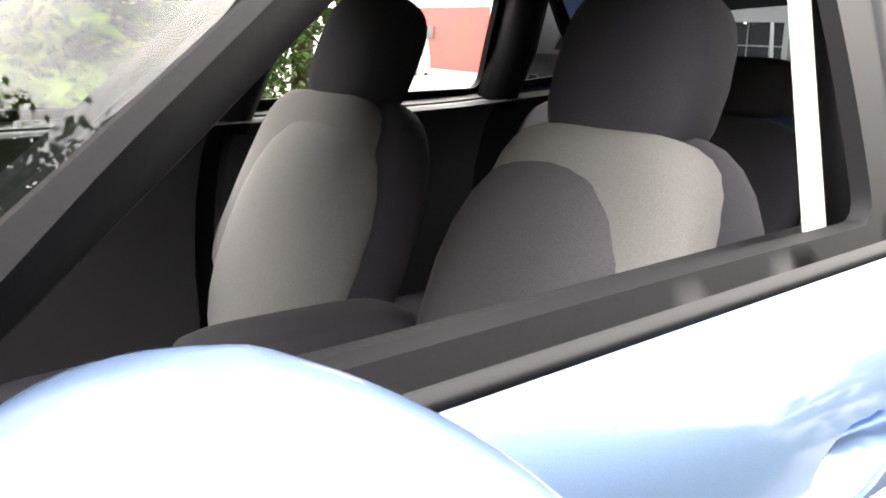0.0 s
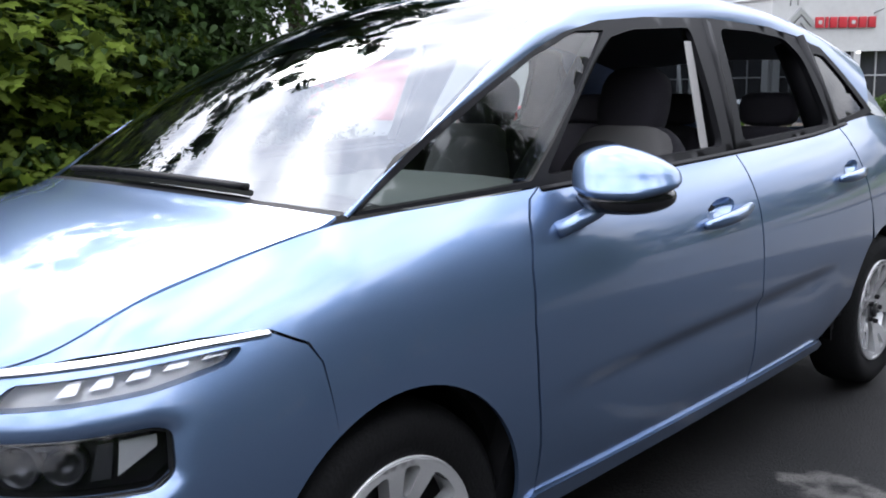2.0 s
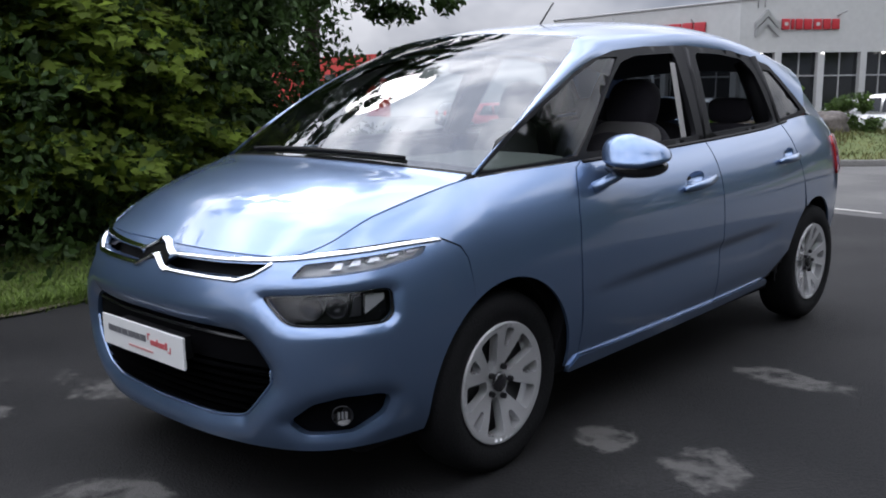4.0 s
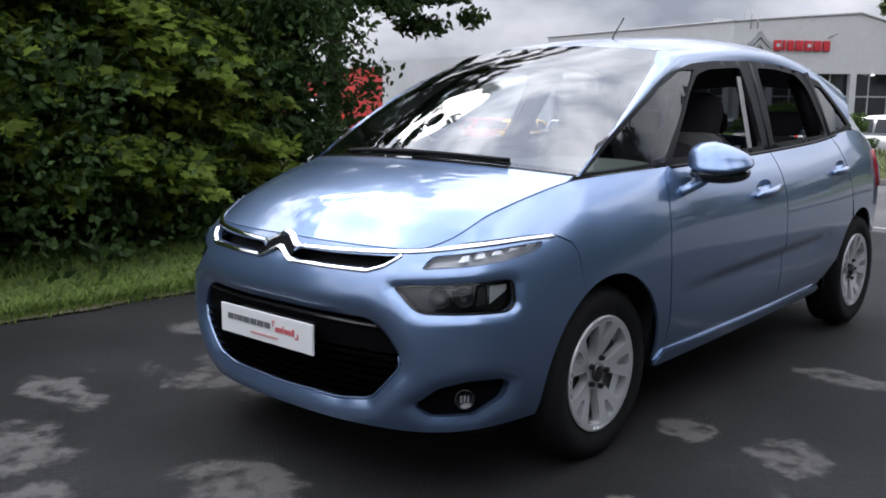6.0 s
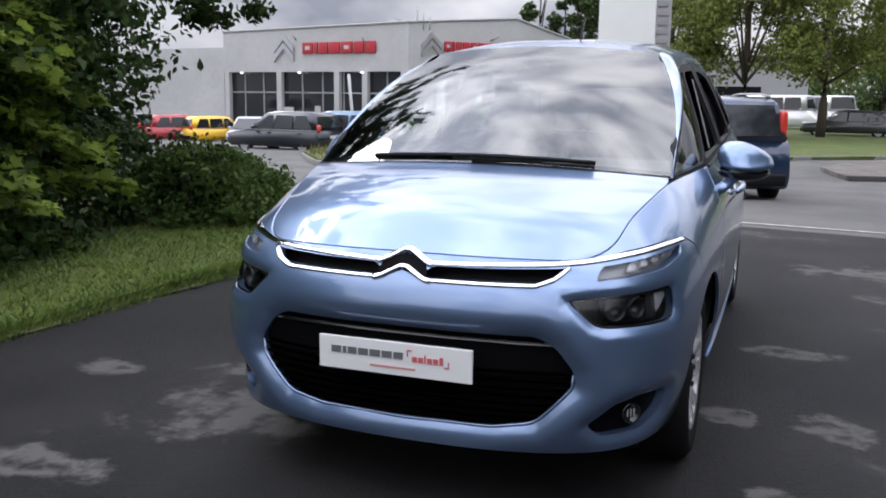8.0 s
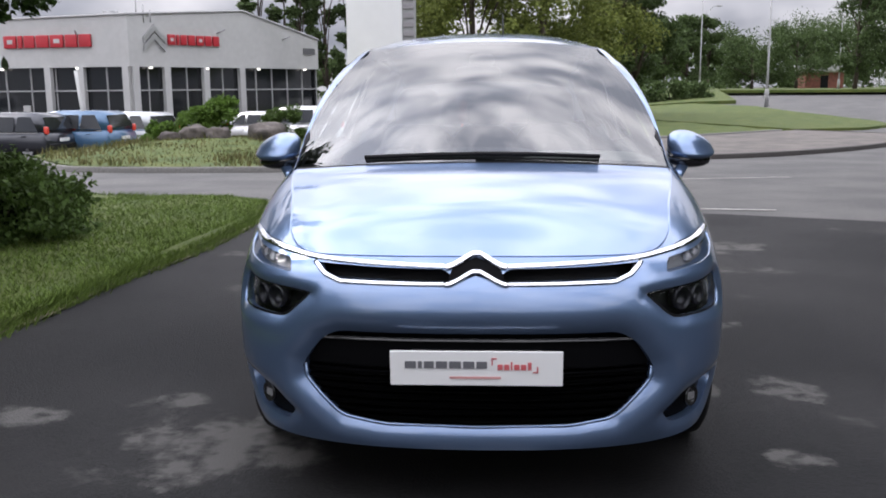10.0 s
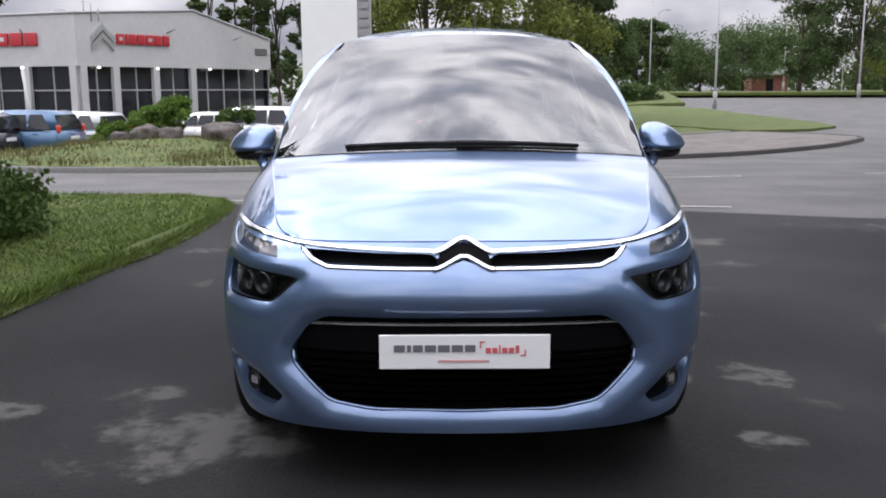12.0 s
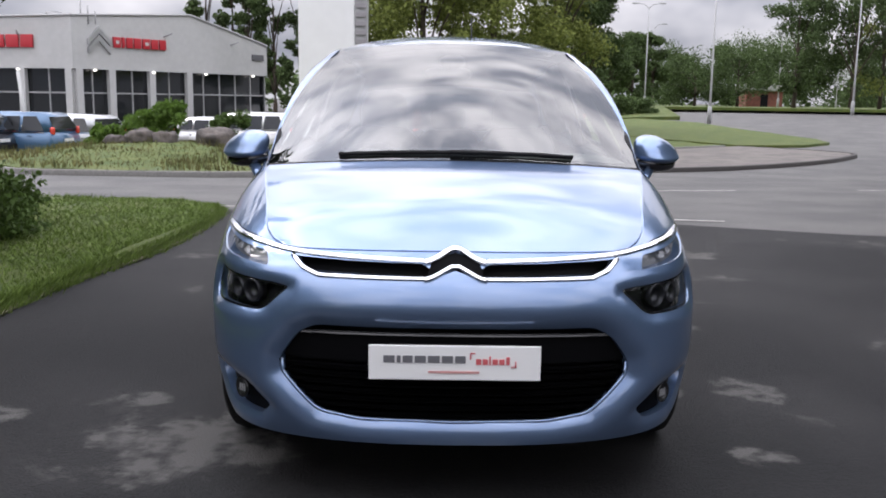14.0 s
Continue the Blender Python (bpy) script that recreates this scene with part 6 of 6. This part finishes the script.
for x, y, h, w, mat in ((-9.3, 25.6, 1.25, 0.9, LEAF_PALE), (-8.7, 26.0, 1.65, 0.8, LEAF_PALE), (-6.7, 26.4, 1.3, 0.8, LEAF_SHRUB), (-10.6, 25.8, 0.9, 0.7, LEAF_PALE)):
    tree("shrub", "spiky green shrub growing among the boulders", x, y, h, w, 0.03, 18, 5200, 0.085, mat, low=0.08)

# ---- trees ----
LEAF_OLIVE = leafy("olive green leaves", (0.165, 0.195, 0.048), 0.4)
LEAF_FAR = leafy("far green leaves", (0.070, 0.105, 0.036), 0.4)
for x, y, h, w, mat in ((-1.0, 44, 13, 4.2, LEAF_OLIVE), (2.6, 46, 13, 4.0, LEAF_OLIVE), (6.5, 51, 14, 3.8, LEAF_OLIVE), (9.2, 58, 11, 2.6, LEAF_FAR)):
    tree("tree", "broad olive-green tree standing on the grass", x, y, h, w, 0.24, 46, 34000, 0.19, mat, low=0.26, group="roadside trees")
for k in range(7):
    tree("tree", "slim dark poplar behind the showroom", -27 + 2.6 * k, 104 + 2 * math.sin(k * 2), 18 + 2.5 * math.sin(k * 1.9), 2.4, 0.3, 26, 6000, 0.4, LEAF_FAR, low=0.15, group="poplars")
for x, y, h, w, mat in ((21, 112, 8, 3.0, LEAF_FAR), (25, 118, 9, 2.6, LEAF_FAR), (28.5, 122, 9.5, 2.2, LEAF_FAR), (38, 135, 8.5, 6.0, LEAF_FAR), (46, 140, 9, 6, LEAF_FAR), (58, 165, 12, 8, LEAF_FAR), (66, 170, 13, 9, LEAF_FAR), (76, 168, 12, 8, LEAF_FAR),
                        (41, 104, 14, 4.2, LEAF_FAR), (46, 100, 16, 4.5, LEAF_FAR), (51, 104, 18, 5, LEAF_OLIVE), (55, 106, 19, 5, LEAF_FAR), (58, 108, 19, 5.5, LEAF_OLIVE), (14, 96, 6, 3.4, LEAF_FAR), (9, 88, 7.5, 3.6, LEAF_FAR), (66, 106, 18, 5, LEAF_FAR)):
    tree("tree", "full green tree beside the far road", x, y, h, w, 0.26, 36, 13000, 0.30, mat, low=0.12, group="far trees")
bm = bmesh.new()
for k in range(60):
    a = -60 + 4.6 * k
    leaves(bm, (a, 205 + 12 * math.sin(k * 1.3), 3.5 + 2.5 * math.sin(k * 2.7)), (7, 5, 6 + 2 * math.sin(k * 0.9)), 260, 1.5, 0.2)
tagged(part("far_woods", bm, LEAF_FAR, smooth=False), "distant green woods along the horizon", "woods", kind="stuff")
for x, y, h, w in ((12.5, 78, 1.3, 1.8), (15.5, 79, 1.4, 2.0), (18, 80, 1.2, 1.6)):
    tree("shrub", "low clipped hedge by the far road", x, y, h, w, 0.05, 20, 2200, 0.25, LEAF_FAR, low=0.05)
# brick pavilion with a pale roof across the road
BRICK = material("red-brown brick", (0.20, 0.075, 0.05), 0.85, second=(0.15, 0.055, 0.04), scale=2)
pav = thing("pavilion", "low brick pavilion with a pale flat roof", "building", at=pose(53, 150, ground_z(53, 150)))
part("wall", boxed(-3.0, 3.0, -2, 2, 0, 2.6), BRICK, pav, smooth=False)
part("roof", boxed(-3.5, 3.5, -2.6, 2.6, 2.6, 3.9, 0.3), WALL_WHITE, pav)
part("door", boxed(-0.6, 0.6, -2.06, -1.95, 0, 2.1), SATIN_BLACK, pav, smooth=False)
# grey shed behind the trees
shed = thing("shed", "grey metal shed with a pale roof edge", "building", at=pose(-4.5, 82, ground_z(-4, 82)))
part("wall", boxed(-6, 7, 0, 10, 0, 5.2), STEEL, shed, smooth=False)
part("roof", boxed(-6.4, 7.4, -0.4, 10.4, 5.2, 5.6, 0.05), WALL_WHITE, shed)
part("door", boxed(-1.5, 3.2, -0.06, 0.05, 0, 3.0), SATIN_BLACK, shed, smooth=False)

# ---- parked vehicles ----
HUB = material("grey hub", (0.4, 0.4, 0.41), 0.35, 0.8)
CAR_GLASS = material("dark car glass", (0.015, 0.017, 0.02), 0.06, spec=0.7)


def vehicle(name, label, colour, x, y, turn, length=4.1, width=1.75, height=1.48, hood=0.95, group="parked cars", lamp_high=False, z=None, boxy=0.0):
    """A parked car: body, glasshouse, roof, windows, wheels, lamps. It faces its own -y."""
    t = thing(name, label, "car" if "van" not in name else "van", group, at=pose(x, y, ground_z(x, y) if z is None else z, 0, 0, turn))
    paint = material("paint " + name, colour, 0.3, 0.3, coat=0.8, fine=0.04)
    L, W, H, belt = length / 2, width / 2, height, 0.58 * height
    side = [(-L, 0.42), (-L + 0.02, 0.62), (-L + 0.12, 0.70), (-L + hood, belt - 0.02), (L - 0.12, belt + 0.02), (L - 0.02, 0.66), (L, 0.42), (L - 0.1, 0.24), (-L + 0.1, 0.24)]
    bm = bmesh.new()
    rows = []
    for k, shrink in ((-1.0, 0.90), (-0.94, 1.0), (0.94, 1.0), (1.0, 0.90)):
        rows.append([bm.verts.new((W * k, yy * (0.97 if abs(k) == 1 else 1), 0.24 + (zz - 0.24) * (0.96 if abs(k) == 1 else 1))) for yy, zz in side])
    for a, b in zip(rows, rows[1:]):
        for i in range(len(side)):
            j = (i + 1) % len(side)
            bm.faces.new((a[i], a[j], b[j], b[i]))
    bm.faces.new(rows[0][::-1])
    bm.faces.new(rows[-1])
    bmesh.ops.recalc_face_normals(bm, faces=bm.faces)
    bmesh.ops.bevel(bm, geom=list(bm.edges), offset=0.03, segments=2, affect="EDGES")
    body = part("body", bm, paint, t)
    up = [(-L + hood, belt - 0.03), (-L + hood + 0.75 * (1 - boxy), H - 0.06), (-L + hood + 1.2 * (1 - boxy), H), (L - 0.55 * (1 - boxy), H - 0.03), (L - 0.30 * (1 - boxy), H - 0.12), (L - 0.08, belt)]
    bm = bmesh.new()
    rows = [[bm.verts.new((k * (W - 0.02 - (0.17 if zz > belt + 0.1 else 0.03)), yy, zz)) for yy, zz in up] for k in (-1, 1)]
    for i in range(len(up)):
        j = (i + 1) % len(up)
        bm.faces.new((rows[0][i], rows[0][j], rows[1][j], rows[1][i]))
    bm.faces.new(rows[0][::-1])
    bm.faces.new(rows[1])
    bmesh.ops.recalc_face_normals(bm, faces=bm.faces)
    bmesh.ops.bevel(bm, geom=list(bm.edges), offset=0.035, segments=2, affect="EDGES")
    part("cabin", bm, paint, t)
    ya, yb = -L + hood + 0.2, L - 0.25
    for s in (1, -1):
        cuts = np.linspace(ya + 0.1, yb - 0.05, 4)
        for a, b in zip(cuts, cuts[1:]):
            bm = bmesh.new()
            lean = lambda zz: s * (W - 0.045 - 0.14 * (zz - belt) / (H - belt))
            fa = 0.55 * (1 - boxy) if a == cuts[0] else 0.05
            fb = 0.28 * (1 - boxy) if b == cuts[-1] else -0.0
            bm.faces.new([bm.verts.new((lean(zz) + s * 0.012, yy, zz)) for yy, zz in ((a + 0.03, belt + 0.03), (b - 0.03, belt + 0.03), (b - 0.03 - fb, H - 0.14), (a + 0.03 + fa, H - 0.14))])
            part("side_window", thicken(bm, 0.01), CAR_GLASS, t, smooth=False)
        for yy in (-L + 0.78, L - 0.72):
            wh = part("wheel", lathe(bmesh.new(), [(-0.2, 0.18), (-0.2, 0.3), (-0.16, 0.32), (-0.02, 0.31), (0, 0.28), (-0.01, 0.2), (-0.03, 0.19)], (0, 0, 0), sides=24), RUBBER, t)
            wh.matrix_basis = pose(s * W * 1.0, yy, 0.32, 0, 0, 0 if s > 0 else 180)
            part("hub", lathe(bmesh.new(), [(-0.05, 0.21), (-0.015, 0.2), (-0.02, 0.08), (0.0, 0.05), (0.0, 0.002)], (0, 0, 0), sides=14), HUB, wh, smooth=False)
        part("headlamp", superell(bmesh.new(), (s * (W - 0.25), -L + 0.09, 0.68), (0.19, 0.10, 0.08), 0.7, 0.7, 12, 8), LAMP_PALE, t, "clear headlamp")
        zt = 0.92 if not lamp_high else H - 0.52
        part("tail_lamp", superell(bmesh.new(), (s * (W - 0.13), L - 0.08 - (0.12 if lamp_high else 0), zt), (0.06, 0.07, 0.12 if not lamp_high else 0.28), 0.4, 0.4, 12, 8), material("red lamp", (0.6, 0.05, 0.03), 0.2, coat=0.7), t, "red tail lamp")
        part("wing_mirror", superell(bmesh.new(), (s * (W + 0.08), -L + hood + 0.35, belt + 0.06), (0.1, 0.06, 0.07), 0.8, 0.8, 10, 6), paint, t)
    for y0, y1, z0, z1, nm in ((-L + hood + 0.06, -L + hood + 0.70 * (1 - boxy), belt + 0.05, H - 0.10, "windscreen"), (L - 0.10, L - 0.30 * (1 - boxy), belt + 0.08, H - 0.16, "rear_window")):
        bm = bmesh.new()
        o = -0.03 if nm == "windscreen" else 0.03
        bm.faces.new([bm.verts.new(p) for p in ((-W + 0.18, y0 + o, z0), (W - 0.18, y0 + o, z0), (W - 0.27, y1 + o, z1), (-W + 0.27, y1 + o, z1))])
        part(nm, thicken(bm, 0.01), CAR_GLASS, t, smooth=False)
    for s in (1, -1):
        part("trim_strip", boxed(s * W - 0.012, s * W + 0.012, -L + hood, L - 0.3, belt - 0.03, belt + 0.0), CHROME, t, smooth=False)
        for yy in np.linspace(-L + hood + 0.9, L - 0.9, 2):
            part("door_handle", boxed(s * W - 0.01, s * W + 0.025, yy, yy + 0.18, belt - 0.14, belt - 0.10, 0.008), paint, t)
        if lamp_high:
            bm = bmesh.new()
            sweep(bm, [(s * (W - 0.26), yy, H + 0.03 - 0.05 * abs(k)) for k, yy in ((-1, -L + hood + 1.1), (-0.2, -L + hood + 1.5), (0.2, L - 1.0), (1, L - 0.5))], 0.02, 6)
            part("roof_rail", bm, STEEL, t)
    part("bumper", boxed(-W + 0.1, W - 0.1, -L - 0.04, -L + 0.12, 0.3, 0.5, 0.04), BLACK, t)
    part("bumper", boxed(-W + 0.1, W - 0.1, L - 0.12, L + 0.04, 0.3, 0.5, 0.04), BLACK, t)
    part("number_plate", boxed(-0.26, 0.26, L + 0.035, L + 0.05, 0.56, 0.67), PLATE_WHITE, t, "blank number plate", smooth=False)
    return t


def by(t0, bearing, dist):
    """A place by bearing and distance from a standpoint."""
    return t0[0] + dist * math.sin(radians(bearing)), t0[1] + dist * math.cos(radians(bearing))


EYE8, EYE13 = (1.1, -2.54), (-0.05, -2.69)
for label, colour, b, d, turn, kw in (
        ("small red hatchback parked by the showroom", (0.35, 0.03, 0.04), -36.6, 50, 150, {}),
        ("bright yellow hatchback parked by the showroom", (0.75, 0.45, 0.02), -34.6, 50, 158, {}),
        ("silver and black hatchback parked by the showroom", (0.45, 0.46, 0.48), -32.5, 49, 20, {}),
        ("dark red hatchback parked by the showroom", (0.12, 0.02, 0.025), -31.0, 49, 15, {}),
        ("black hatchback parked by the showroom", (0.02, 0.02, 0.025), -29.6, 48, 175, {}),
        ("dark grey off-road car parked by the showroom", (0.05, 0.055, 0.06), -27.4, 47, 170, {"height": 1.75}),
        ("dark grey hatchback parked by the showroom", (0.06, 0.06, 0.065), -38.5, 51, 150, {})):
    x, y = by(EYE8, b, d)
    vehicle("parked_car", label, colour, x, y, turn, **kw)
for label, colour, b, d, turn, kw in (
        ("metallic blue hatchback parked beside the grass", (0.05, 0.12, 0.22), -25.2, 33.5, 262, {"height": 1.52}),
        ("dark hatchback parked beside the grass", (0.015, 0.017, 0.025), -28.5, 33, 262, {}),
        ("silver saloon parked behind the shrubs", (0.35, 0.36, 0.37), -17.6, 37, 200, {}),
        ("white family car parked behind the shrubs", (0.68, 0.68, 0.67), -11.8, 37.5, 255, {"height": 1.62, "length": 4.5}),
        ("silver hatchback parked behind the shrubs", (0.4, 0.41, 0.42), -22.2, 36, 250, {}),
        ("white hatchback parked behind the shrubs", (0.6, 0.6, 0.6), -14.6, 44, 250, {})):
    x, y = by(EYE13, b, d)
    vehicle("parked_car", label, colour, x, y, turn, z=-0.75 - 0.03 * (d - 33), **kw)
for label, colour, b, d, turn, kw in (
        ("dark blue hatchback parked under the trees", (0.03, 0.045, 0.09), -2.2, 43, 12, {}),
        ("dark grey saloon parked under the trees", (0.05, 0.052, 0.055), 3.2, 52, 265, {"length": 4.4, "height": 1.42}),
        ("black car parked under the trees", (0.02, 0.02, 0.022), 6.0, 62, 265, {})):
    x, y = by(EYE8, b, d)
    vehicle("parked_car", label, colour, x, y, turn, **kw)
for b, d, turn in ((-0.2, 62, 70), (2.3, 63, 20)):
    x, y = by(EYE8, b, d)
    vehicle("parked_van", "white panel van parked under the trees", (0.7, 0.7, 0.7), x, y, turn, 4.9, 1.9, 2.2, 0.8, boxy=0.75, group="parked vans")
x, y = -45.0, 38.0
vehicle("parked_van", "white panel van parked before the red wall", (0.7, 0.7, 0.7), x, y, 40, 5.2, 2.0, 2.4, 0.9, boxy=0.75, group="parked vans")
vehicle("people_carrier", "dark blue people carrier on the road behind", (0.012, 0.03, 0.075), -0.5, 14.9, 202, 4.6, 1.85, 1.75, 1.1, group="", lamp_high=True)
